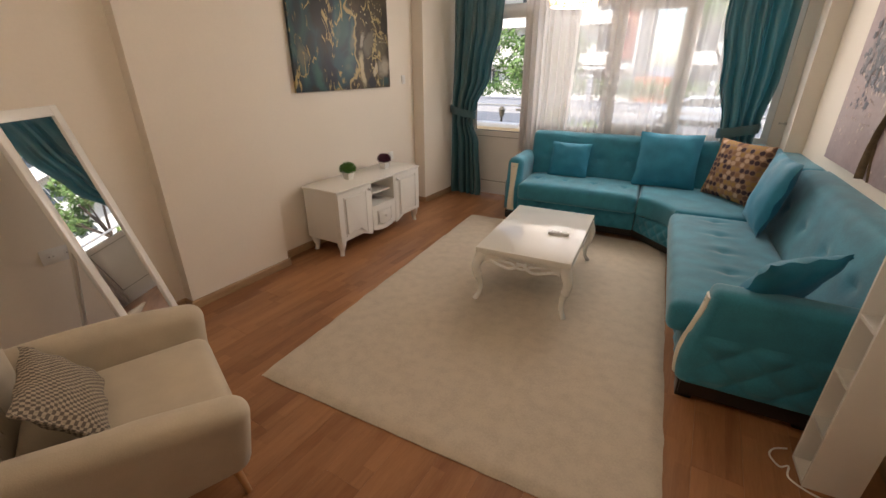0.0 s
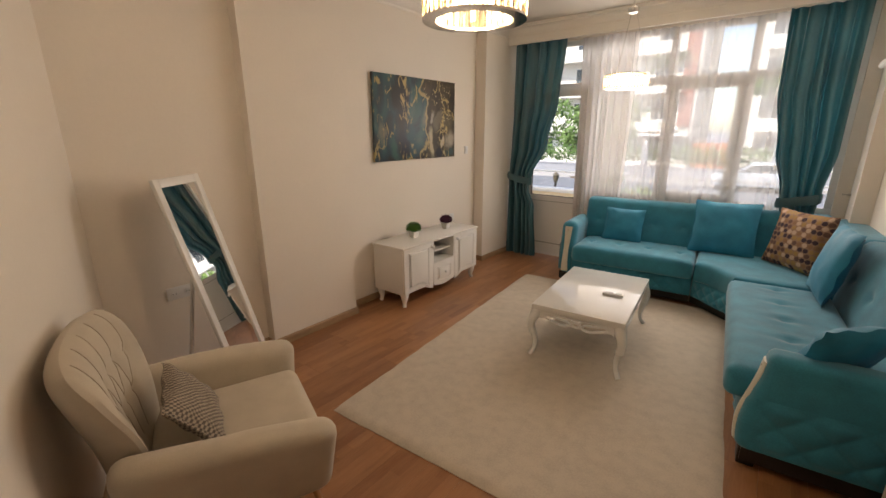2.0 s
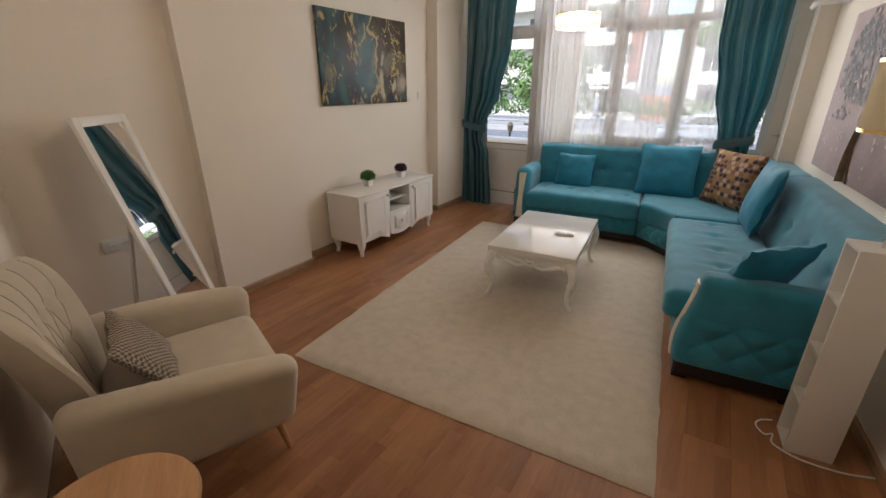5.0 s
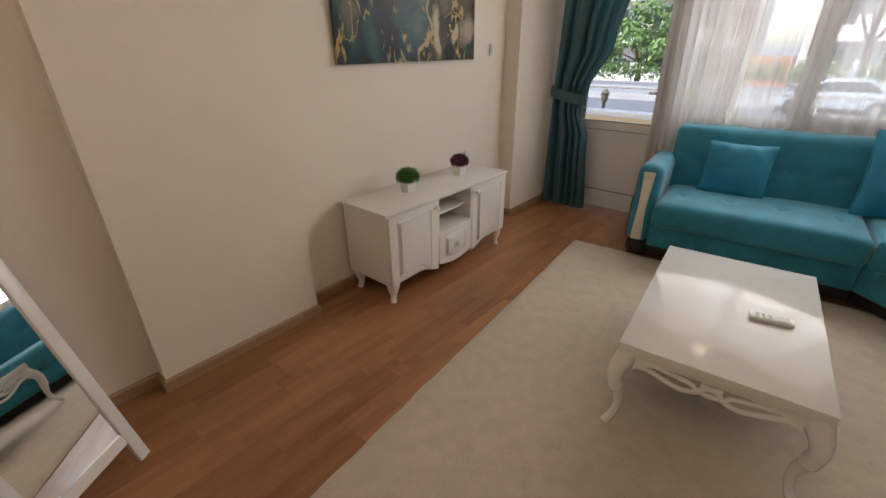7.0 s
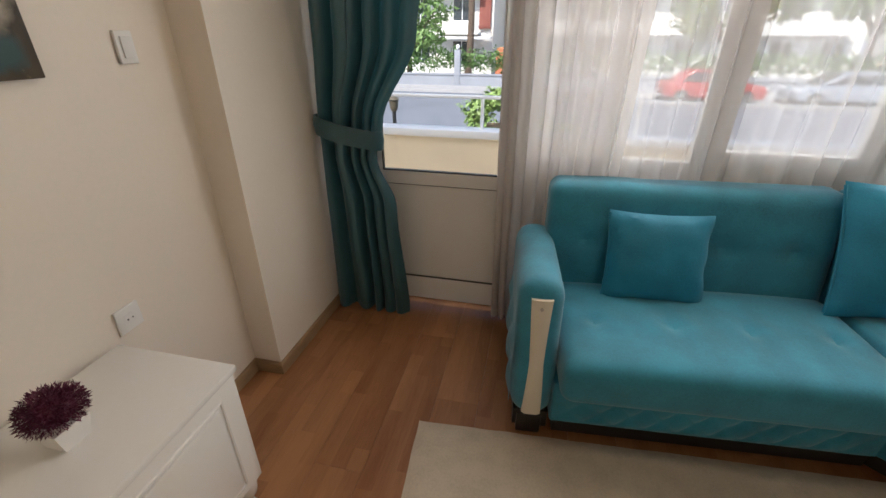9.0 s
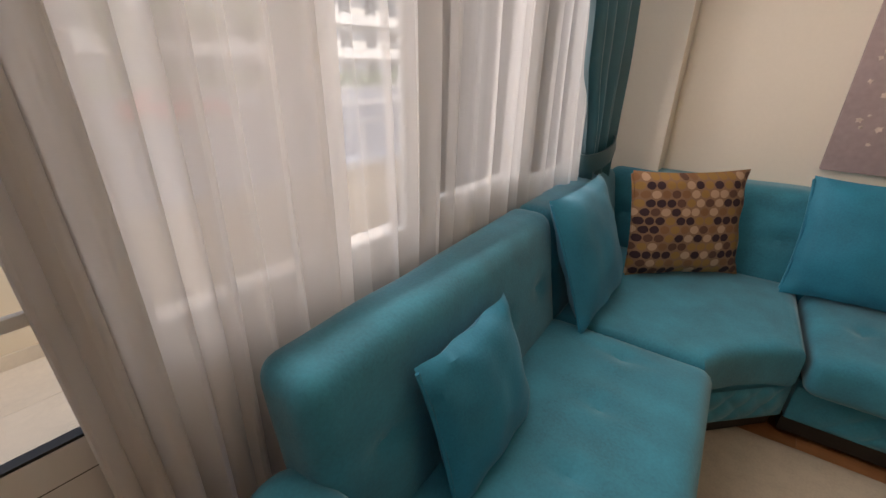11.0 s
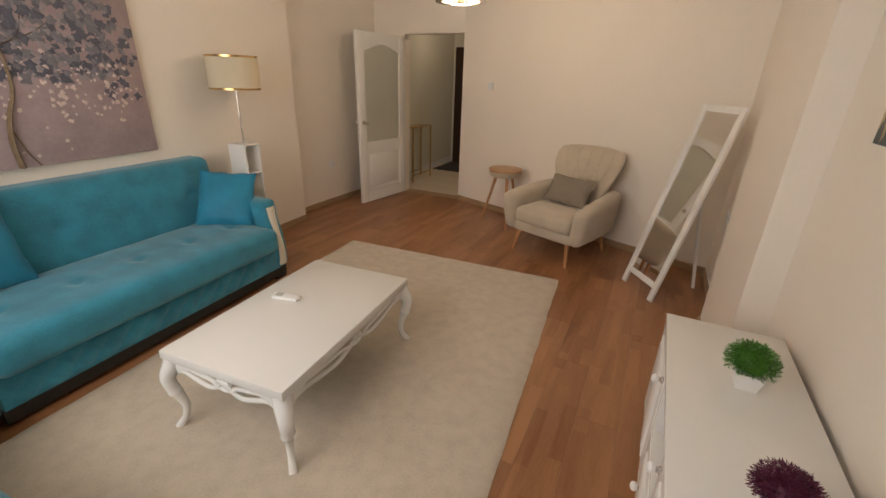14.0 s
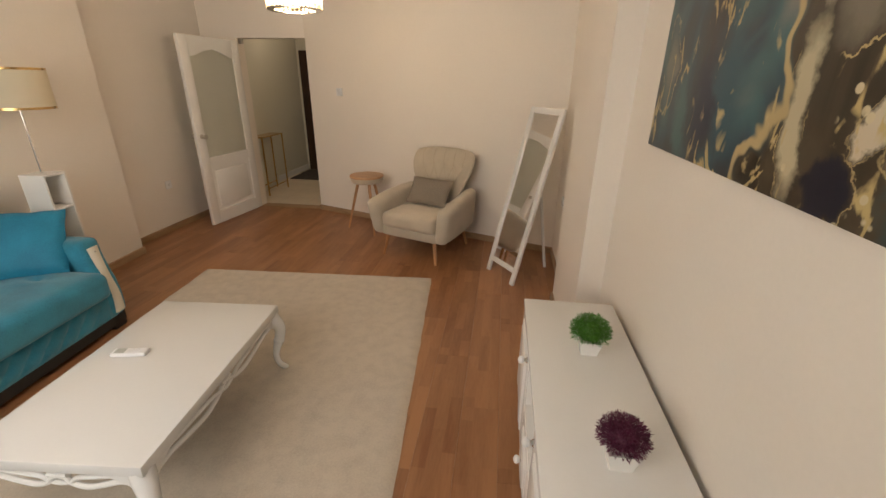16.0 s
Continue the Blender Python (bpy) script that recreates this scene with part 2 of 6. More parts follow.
def sheer_mat(name, colour, clear, through=0.6, weave=900.0):
    """Cloth that lets light through: diffuse, translucent and open weave."""
    m = bpy.data.materials.new(name)
    m.use_nodes = True
    nt = m.node_tree
    out = nt.nodes["Material Output"]
    nt.nodes.remove(nt.nodes["Principled BSDF"])
    di = nt.nodes.new("ShaderNodeBsdfDiffuse")
    tl = nt.nodes.new("ShaderNodeBsdfTranslucent")
    tc = nt.nodes.new("ShaderNodeTexCoord")
    n = add_node(nt, "ShaderNodeTexNoise", Scale=4.0, Detail=5)
    nt.links.new(tc.outputs["Object"], n.inputs["Vector"])
    r = nt.nodes.new("ShaderNodeValToRGB")
    c = Vector(colour)
    r.color_ramp.elements[0].color, r.color_ramp.elements[1].color = (*(c * 0.93), 1), (*c, 1)
    nt.links.new(n.outputs[0], r.inputs[0])
    for q in (di, tl):
        nt.links.new(r.outputs[0], q.inputs[0])
    a = nt.nodes.new("ShaderNodeMixShader")
    a.inputs[0].default_value = through
    nt.links.new(di.outputs[0], a.inputs[1])
    nt.links.new(tl.outputs[0], a.inputs[2])
    if clear > 0:
        tr = nt.nodes.new("ShaderNodeBsdfTransparent")
        b = nt.nodes.new("ShaderNodeMixShader")
        b.inputs[0].default_value = clear
        nt.links.new(a.outputs[0], b.inputs[1])
        nt.links.new(tr.outputs[0], b.inputs[2])
        a = b
    nt.links.new(a.outputs[0], out.inputs[0])
    return m


def glow(name, colour, strength):
    m = bpy.data.materials.new(name)
    m.use_nodes = True
    b = m.node_tree.nodes["Principled BSDF"]
    b.inputs["Base Color"].default_value = (*colour, 1)
    b.inputs["Emission Color"].default_value = (*colour, 1)
    b.inputs["Emission Strength"].default_value = strength
    return m


M_PLANK = wood("laminate_plank", (0.220, 0.090, 0.036), (0.39, 0.188, 0.083), 0.33, (7.0, 0.8, 7.0), 1.3, strips=True)
M_OAK = wood("light_wood", (0.34, 0.17, 0.07), (0.58, 0.34, 0.17), 0.4, (1.5, 12.0, 12.0), 1.6)
M_LEGWOOD = wood("turned_wood_leg", (0.36, 0.17, 0.07), (0.55, 0.30, 0.14), 0.4, (10, 10, 1.5), 2.0)
M_BASEB = wood("baseboard_laminate", (0.24, 0.15, 0.08), (0.42, 0.28, 0.16), 0.45, (2.0, 2.0, 9.0), 2.0)
M_PANE = glass_mat("window_glass")
M_FROST = sheer_mat("frosted_glass", (0.74, 0.74, 0.66), 0.12, 0.45)
M_SHEER = sheer_mat("white_voile", (0.86, 0.84, 0.83), 0.50, 0.56)
M_SHEER2 = sheer_mat("gathered_voile", (0.84, 0.81, 0.79), 0.12, 0.56)
M_DRAPE = mat("teal_satin_curtain", (0.022, 0.096, 0.122), 0.38, 0, 0.2, 5, 200, 0.12, 0.15)
_n = M_DRAPE.node_tree
_n.nodes["Principled BSDF"].inputs["Specular IOR Level"].default_value = 0.9
_t = add_node(_n, "ShaderNodeBsdfTranslucent", Color=(0.03, 0.27, 0.34, 1))
_x = add_node(_n, "ShaderNodeMixShader", Fac=0.08)
_n.links.new(_n.nodes["Principled BSDF"].outputs[0], _x.inputs[1])
_n.links.new(_t.outputs[0], _x.inputs[2])
_n.links.new(_x.outputs[0], _n.nodes["Material Output"].inputs[0])
M_SHADE = sheer_mat("cream_lampshade_cloth", (0.86, 0.79, 0.63), 0.0, 0.4)
M_CHROME = mat("chrome", (0.75, 0.74, 0.72), 0.12, 1.0, 0.02)
M_STEEL = mat("brushed_nickel", (0.52, 0.49, 0.44), 0.28, 1.0, 0.05)
M_GOLD = mat("brass_band", (0.72, 0.48, 0.20), 0.22, 1.0, 0.05)
M_MIRROR = mat("mirror_silver", (0.92, 0.92, 0.92), 0.01, 1.0, 0.0)
M_BEIGE = mat("beige_linen_upholstery", (0.50, 0.43, 0.33), 0.9, 0, 0.10, 8, 260, 0.35, 0.25)
M_SEAM = mat("upholstery_piping", (0.40, 0.335, 0.25), 0.9, 0, 0.1)
M_DARKWOOD = mat("black_plinth", (0.018, 0.014, 0.012), 0.4, 0, 0.2)
M_TRIMW = mat("ivory_sofa_trim", (0.72, 0.67, 0.56), 0.3, 0, 0.04)
M_CRYSTAL = bpy.data.materials.new("crystal_glass")
M_CRYSTAL.use_nodes = True
_b = M_CRYSTAL.node_tree.nodes["Principled BSDF"]
_b.inputs["Base Color"].default_value = (1.0, 0.92, 0.76, 1)
_b.inputs["Roughness"].default_value = 0.0
_b.inputs["Transmission Weight"].default_value = 1.0
_b.inputs["IOR"].default_value = 1.45
_b.inputs["Emission Color"].default_value = (1.0, 0.74, 0.38, 1)
_b.inputs["Emission Strength"].default_value = 0.0
M_LED = glow("warm_led", (1.0, 0.76, 0.42), 5.0)
M_TILE = mat("cream_stone_tile", (0.60, 0.57, 0.47), 0.25, 0, 0.06, 2, 40, 0.03)
M_WARMTILE = mat("warm_balcony_tile", (0.70, 0.60, 0.46), 0.35, 0, 0.12, 3, 40, 0.04)
M_PARAPET = mat("cream_render", (0.80, 0.68, 0.49), 0.85, 0, 0.06, 2, 90, 0.3)
M_CAP = mat("white_painted_concrete", (0.75, 0.75, 0.75), 0.6, 0, 0.04, 5, 90, 0.1)
M_ASPHALT = mat("asphalt", (0.15, 0.16, 0.185), 0.9, 0, 0.12, 0.6, 60, 0.3)
M_CONCRETE = mat("grey_concrete", (0.24, 0.25, 0.28), 0.85, 0, 0.12, 1.0, 30, 0.3)
M_LEAF = mat("green_leaves", (0.12, 0.20, 0.055), 0.6, 0, 0.4, 6, 60)
M_LEAFP = mat("green_plastic_leaves", (0.05, 0.17, 0.012), 0.45, 0, 0.4, 30, 90)
M_PURPLE = mat("purple_plastic_leaves", (0.10, 0.012, 0.045), 0.5, 0, 0.4, 30, 90)
M_HEDGE = mat("hedge_leaves", (0.085, 0.16, 0.04), 0.7, 0, 0.4, 3, 30)
M_BARK = mat("bark", (0.10, 0.07, 0.05), 0.9, 0, 0.3, 8, 50, 0.5)
M_HALLW = mat("hall_wall_paint", (0.70, 0.68, 0.58), 0.6, 0, 0.03, 1.5, 60, 0.1)
M_FACADE = mat("pale_facade", (0.68, 0.66, 0.62), 0.8, 0, 0.05, 0.4, 10, 0.1)
M_DARKGLASS = mat("dark_window_glass", (0.05, 0.06, 0.07), 0.12, 0, 0.1)
M_ORANGE = mat("red_orange_render", (0.42, 0.14, 0.065), 0.7, 0, 0.1)

# ---- the room's shell ----
H = 2.88
YW = 5.80
SA, SB = (2.906, 0.0), (0.04, 1.07)
LEFT = [(0.04, 1.07), (0.04, 2.05), (0.13, 2.05), (0.13, 2.885), (0.0, 2.885), (0.0, 5.02), (0.14, 5.02), (0.15, YW)]


def east(y):
    """Where the sofa's wall stands at y."""
    return 3.775 + 0.072 * (4.78 - y)


def setting(name, bm, material, label, cat, **k):
    return tagged(part(name, bm, material, smooth=k.get("smooth", False)), label, cat, kind="structure")


setting("wall_west", prism(bmesh.new(), LEFT + [(-0.25, YW), (-0.25, 1.07)], 0, H), M_WALL, "cream painted wall with a shallow chimney breast", "wall")
setting("wall_south", prism(bmesh.new(), [SA, SB, (-0.25, 1.07), (-0.25, 0.9), (2.84, -0.15), (2.906, -0.15)], 0, H), M_WALL, "cream painted slanting wall behind the armchair", "wall")
bm = box(bmesh.new(), 2.906, -0.15, 2.03, 3.755, 0, H)
box(bm, 3.755, -0.15, 0, 4.45, 0, H)
setting("wall_door", bm, M_WALL, "cream painted wall above and beside the doorway", "wall")
setting("wall_east", prism(bmesh.new(), [(4.2, 0), (4.2, 1.72), (east(1.72), 1.72), (east(5.45), 5.45), (3.60, 5.45), (3.60, YW), (4.45, YW), (4.45, 0)], 0, H), M_WALL, "cream painted wall behind the long sofa", "wall")
bm = box(bmesh.new(), -0.25, YW, 0, 0.27, YW + 0.22, H)
box(bm, 0.27, YW, 2.70, 3.50, YW + 0.22, H)
box(bm, 1.192, YW, 0, 3.50, YW + 0.22, 0.88)
box(bm, 3.50, YW, 0, 4.45, YW + 0.22, H)
setting("wall_north", bm, M_WALL, "cream painted wall round the wide window", "wall")
setting("ceiling", B(-0.3, -2.7, H, 5.6, YW + 0.25, H + 0.15), M_CEIL, "off-white ceiling, shade put into its darker colour", "ceiling")
setting("beam", prism(bmesh.new(), [(east(5.45) - 0.17, 5.5), (east(1.72) - 0.17, 1.72), (east(1.72), 1.722), (east(5.45), 5.448), (3.598, 5.448), (3.598, 5.5)], 2.55, H), M_WALL, "cream ceiling beam above the air conditioner", "beam")
setting("pelmet", B(0.152, 5.50, 2.68, 3.598, 5.53, H), M_PLASTER, "white plaster pelmet above the curtains", "pelmet")
corn = [(0.0, 0.0), (0.0, -0.115), (0.012, -0.115), (0.016, -0.095), (0.03, -0.085), (0.042, -0.055), (0.07, -0.035), (0.088, -0.03), (0.092, -0.014), (0.115, -0.012), (0.115, 0.0)]
prof = [(o, H - 0.001 + z) for o, z in corn]
bw = [(east(1.72) - 0.17, 1.72), (east(5.45) - 0.17, 5.5)]
line = [bw[0], (bw[1][0], 5.50), (0.145, 5.50)] + LEFT[::-1][1:-1] + [SB, SA]
line = [(3.755, 0.0), (4.2, 0.0), (4.2, 1.72)] + line
setting("cornice", sweep(line, prof), M_PLASTER, "moulded white plaster cornice", "cornice", smooth=True)
bp = [(0, 0.0), (0, 0.065), (0.008, 0.065), (0.014, 0.055), (0.014, 0.0)]
setting("baseboard", sweep(LEFT[::-1] + [SB[:], SA][1:], bp), M_BASEB, "brown wood-look baseboard", "baseboard")
setting("baseboard", sweep([(3.80, 0.0), (4.2, 0.0), (4.2, 1.72), (east(1.72), 1.72), (east(5.45), 5.45)], bp), M_BASEB, "brown wood-look baseboard", "baseboard")

# the doorway, hall and door
setting("hall_floor", B(2.4, -2.6, -0.1, 5.5, -0.075, -0.002), M_TILE, "pale green-cream tiled hall floor", "floor")
setting("threshold", B(2.906, -0.15, -0.002, 3.755, 0.0, 0.004), M_BASEB, "wooden door threshold", "threshold")
setting("hall_wall", prism(bmesh.new(), [(4.12, -0.15), (4.12, -1.18), (4.25, -1.18), (4.25, -2.6), (5.5, -2.6), (5.5, -0.15)], 0, H), M_HALLW, "pale painted hall wall", "wall")
setting("hall_wall", B(2.2, -2.7, 0, 5.5, -2.55, H), M_HALLW, "pale painted hall end wall", "wall")
setting("hall_wall", B(2.2, -2.6, 0, 2.4, -0.15, H), M_HALLW, "pale painted hall wall", "wall")
setting("baseboard", B(4.235, -2.54, 0, 4.248, -1.19, 0.09), M_PVC, "white hall baseboard", "baseboard")
ed = thing("entrance_door", pose(3.74, -2.53, 0), "dark brown closed entrance door of the hall", "door", kind="structure")
part("door_panel", box(box(B(-0.45, -0.02, 0, 0.45, 0.03, 2.05, bev=0.004), -0.3, 0.03, 0.15, 0.3, 0.045, 0.9, bev=0.006), -0.3, 0.03, 1.05, 0.3, 0.045, 1.9, bev=0.006), wood("dark_walnut", (0.02, 0.009, 0.005), (0.06, 0.026, 0.014), 0.35, (9, 9, 1)), ed)
part("handle", box(B(-0.38, 0.03, 0.99, -0.35, 0.07, 1.02), -0.38, 0.055, 0.99, -0.26, 0.07, 1.015), M_STEEL, ed)
mt = setting("doormat", B(3.35, -2.45, -0.002, 4.16, -1.62, 0.012, bev=0.004), mat("dark_doormat", (0.05, 0.045, 0.045), 0.95, 0, 0.5, 18, 200, 0.6), "dark patterned doormat on the hall floor", "doormat")
mt["kind"] = "thing"
ht = thing("console_table", pose(4.0, -0.78, 0), "slim gold-framed console table in the hall", "table")
for sx in (-0.09, 0.09):
    for sy in (-0.28, 0.28):
        part("leg", B(sx - 0.008, sy - 0.008, -0.002, sx + 0.008, sy + 0.008, 0.82), M_GOLD, ht)
part("tabletop", B(-0.10, -0.29, 0.82, 0.10, 0.29, 0.835), M_GOLD, ht)
part("rail", box(B(-0.09, -0.28, 0.1, -0.08, 0.28, 0.112), 0.08, -0.28, 0.1, 0.09, 0.28, 0.112), M_GOLD, ht)

door = thing("interior_door", pose(3.752, 0.012, 0.0, 0, 0, 83.0), "white interior door with frosted glass, standing open", "door", kind="structure")
W, DH, ST = 0.86, 2.0, 0.115
arch = [(ST + (W - 2 * ST) * i / 16, 1.80 + 0.075 * math.sin(math.pi * i / 16) ** 1.6) for i in range(17)]
bm = box(bmesh.new(), 0, -0.02, 0.008, ST, 0.02, DH, bev=0.003)
box(bm, W - ST, -0.02, 0.008, W, 0.02, DH, bev=0.003)
box(bm, ST, -0.02, 0.008, W - ST, 0.02, 0.15)
box(bm, ST, -0.02, 0.66, W - ST, 0.02, 0.77)
extrude_y(bm, arch + [(W - ST, DH - 0.001), (ST, DH - 0.001)], -0.0195, 0.0195)
part("door_frame", bm, M_WHITE, door)
part("glass_pane", B(ST - 0.005, -0.004, 0.765, W - ST + 0.005, 0.004, 1.88), M_FROST, door, "frosted glass pane")
part("lower_panel", box(B(ST, -0.009, 0.15, W - ST, 0.009, 0.66), ST + 0.05, -0.017, 0.20, W - ST - 0.05, 0.017, 0.61, bev=0.012), M_WHITE, door)
bm = bmesh.new()
lathe(bm, [(0.012, 0), (0.026, 0.004), (0.026, 0.008), (0.01, 0.012), (0.01, 0.035), (0.026, 0.05), (0.028, 0.062), (0.018, 0.072)], 16, pose(W - 0.06, 0.02, 1.0, -90))
lathe(bm, [(0.012, 0), (0.026, 0.004), (0.026, 0.008), (0.01, 0.012), (0.01, 0.035), (0.026, 0.05), (0.028, 0.062), (0.018, 0.072)], 16, pose(W - 0.06, -0.02, 1.0, 90))
part("door_handle", bm, M_STEEL, door, "round brushed nickel door knob")
bm = B(0.0, 0, 0, 0.05, 0.03, 0.06, bev=0.004)
lk = tagged(part("door_closer_bracket", bm, M_STEEL), "small grey metal bracket under the lintel", "bracket")
lk.matrix_basis = pose(3.70, -0.06, 1.97)

# window and balcony door
win = thing("window_1", pose(0, 0, 0), "wide white plastic window with top lights", "window", kind="structure")
Y0, Y1 = YW + 0.002, YW + 0.034
bm = box(bmesh.new(), 1.192, Y0, 0.882, 3.498, Y1, 0.95, bev=0.004)
for x0, x1 in ((1.194, 1.235), (1.95, 2.02), (2.66, 2.73), (3.44, 3.498)):
    box(bm, x0, Y0, 0.95, x1, Y1, 2.698, bev=0.004)
for z0, z1 in ((2.14, 2.22), (2.64, 2.698)):
    for x0, x1 in ((1.235, 1.95), (2.02, 2.66), (2.73, 3.44)):
        box(bm, x0, Y0 + 0.003, z0, x1, Y1 - 0.003, z1)
part("window_frame", bm, M_PVC, win)
bm = box(bmesh.new(), 2.022, Y0 - 0.014, 0.952, 2.08, Y1 - 0.004, 2.138, bev=0.004)
box(bm, 2.60, Y0 - 0.014, 0.952, 2.658, Y1 - 0.004, 2.138, bev=0.004)
box(bm, 2.08, Y0 - 0.012, 0.952, 2.60, Y1 - 0.006, 1.01)
box(bm, 2.08, Y0 - 0.012, 2.08, 2.60, Y1 - 0.006, 2.136)
sash = part("sash", bm, M_PVC, win)
bm = box(bmesh.new(), 2.035, Y0 - 0.03, 1.47, 2.065, Y0 - 0.014, 1.54, bev=0.003)
box(bm, 2.04, Y0 - 0.05, 1.40, 2.06, Y0 - 0.03, 1.53, bev=0.004)
part("window_handle", bm, M_PVC, sash)
for x0, x1, z0, z1 in ((1.235, 1.95, 0.95, 2.14), (2.08, 2.60, 1.01, 2.08), (2.73, 3.44, 0.95, 2.14), (1.235, 1.95, 2.22, 2.64), (2.02, 2.66, 2.22, 2.64), (2.73, 3.44, 2.22, 2.64)):
    p = part("pane", B(x0 - 0.004, YW + 0.026, z0 - 0.004, x1 + 0.004, YW + 0.030, z1 + 0.004), M_PANE, win)
    p.visible_shadow = False
part("window_sill", B(1.195, YW - 0.03, 0.845, 3.495, YW - 0.002, 0.88, bev=0.006), M_PVC, win)
bd = thing("balcony_door", pose(0.03, 0, 0), "white plastic balcony door, glass above a solid panel", "door", kind="structure")
bm = box(bmesh.new(), 0.242, Y0 + 0.01, 0, 0.33, Y1, 2.698, bev=0.003)
box(bm, 1.125, Y0 + 0.01, 0, 1.16, Y1, 2.698, bev=0.003)
for z0, z1 in ((2.15, 2.22), (2.64, 2.698)):
    box(bm, 0.33, Y0 + 0.012, z0, 1.125, Y1 - 0.002, z1)
box(bm, 0.33, Y0 + 0.012, 0.0, 1.125, Y1 - 0.002, 0.06)
part("door_frame", bm, M_PVC, bd)
bm = box(bmesh.new(), 0.332, Y0 - 0.05, 0.062, 0.415, Y0 - 0.016, 2.148, bev=0.004)
box(bm, 1.05, Y0 - 0.05, 0.062, 1.123, Y0 - 0.016, 2.148, bev=0.004)
for z0, z1 in ((0.062, 0.185), (0.76, 0.83), (2.07, 2.148)):
    box(bm, 0.415, Y0 - 0.048, z0, 1.05, Y0 - 0.018, z1)
leaf = part("door_leaf", bm, M_PVC, bd)
part("panel", B(0.411, Y0 - 0.034, 0.181, 1.054, Y0 - 0.022, 0.764), M_PVC, leaf)
bm = bmesh.new()
for x0, x1, z0, z1 in ((0.415, 1.05, 0.83, 0.836), (0.415, 0.42, 0.836, 2.07), (1.045, 1.05, 0.836, 2.07), (0.415, 1.05, 0.185, 0.189), (0.415, 1.05, 0.756, 0.76), (1.046, 1.05, 0.189, 0.756), (0.415, 0.419, 0.189, 0.756)):
    box(bm, x0, Y0 - 0.046, z0, x1, Y0 - 0.022, z1)
part("rubber_seal", bm, M_BLACK, leaf)
p = part("pane", B(0.412, Y0 - 0.024, 0.83, 1.052, Y0 - 0.020, 2.075), M_PANE, leaf)
p.visible_shadow = False
p = part("top_pane", B(0.326, YW + 0.026, 2.215, 1.129, YW + 0.030, 2.645), M_PANE, bd)
p.visible_shadow = False
bm = box(bmesh.new(), 1.075, Y0 - 0.06, 1.04, 1.10, Y0 - 0.05, 1.15, bev=0.003)
box(bm, 1.08, Y0 - 0.100, 1.092, 1.096, Y0 - 0.055, 1.106)
box(bm, 0.97, Y0 - 0.105, 1.088, 1.10, Y0 - 0.09, 1.11, bev=0.004)
part("door_handle", bm, M_CAP, leaf)


# ---- curtains ----
def cloth(name, width_at, fold_n, amp, z0, z1, y, nz=40, per=10, seed=1, gather=1.0):
    """A hanging cloth: width_at(z) gives its left and right edge, folds get deeper where it is gathered."""
    rng = random.Random(seed)
    n = fold_n * per
    ph = [rng.uniform(-0.9, 0.9) for _ in range(fold_n + 2)]
    am = [rng.uniform(0.25, 1.35) for _ in range(fold_n + 2)]
    bm = bmesh.new()
    rows = []
    for k in range(nz + 1):
        f = k / nz
        z = z1 + (z0 - z1) * f
        a, b, dp = width_at(f)
        row = []
        for i in range(n + 1):
            s = i / n
            sx = s ** gather + 0.012 * math.sin(17 * s) * math.sin(math.pi * s)
            j = min(int(s * fold_n), fold_n - 1)
            w = s * fold_n - j
            pp = 1.5 * (ph[j] * (1 - w) + ph[j + 1] * w)
            aa = am[j] * (1 - w) + am[j + 1] * w
            c = math.sin(2 * math.pi * s * fold_n + pp + 0.7 * math.sin(3 * f + j))
            x = a + (b - a) * sx + 0.25 * amp * dp * math.cos(2 * math.pi * s * fold_n + pp)
            yy = y + amp * dp * aa * c + 0.010 * math.sin(7 * s + 5 * f) + 0.10 * amp * math.sin(31 * s + 4 * f + ph[0])
            row.append(bm.verts.new((x, yy, z)))
        rows.append(row)
    for r0, r1 in zip(rows, rows[1:]):
        for i in range(n):
            bm.faces.new((r0[i], r0[i + 1], r1[i + 1], r1[i]))
    return bm


def lerp(table, f):
    for (f0, *a), (f1, *b) in zip(table, table[1:]):
        if f <= f1:
            t = (f - f0) / (f1 - f0)
            t = t * t * (3 - 2 * t)
            return [p + (q - p) * t for p, q in zip(a, b)]
    return table[-1][1:]


tagged(part("sheer_curtain", cloth("s", lambda f: (1.52, 3.2, 1.0 + 0.2 * f), 16, 0.028, 0.02, 2.69, 5.735, seed=4, gather=1.1), M_SHEER), "white sheer voile curtain hanging in folds", "curtain", group="sheer curtains")
tagged(part("sheer_curtain", cloth("s", lambda f: (1.03 + 0.05 * f, 1.64 + 0.05 * math.sin(2.5 * f) - 0.10 * f, 1.0 + 0.35 * f), 10, 0.036, 0.02, 2.69, 5.705, seed=21, per=14, gather=1.25), M_SHEER2), "gathered white voile curtain beside the balcony door", "curtain", group="sheer curtains")
dl = thing("curtain", pose(0, 0, 0), "teal satin curtain tied back beside the balcony door", "curtain", group="window curtains")
tl = [(0, 0.19, 0.86, 0.8), (0.25, 0.185, 0.80, 0.9), (0.45, 0.18, 0.68, 1.1), (0.60, 0.175, 0.50, 1.2), (0.66, 0.18, 0.46, 1.2), (0.75, 0.17, 0.55, 1.2), (1, 0.155, 0.60, 1.1)]
part("drape", cloth("d", lambda f: lerp(tl, f), 5, 0.034, 0.012, 2.70, 5.62, nz=60, per=16, seed=2), M_DRAPE, dl)
dr = thing("curtain", pose(0, 0, 0), "teal satin curtain tied back in the sofa corner", "curtain", group="window curtains")
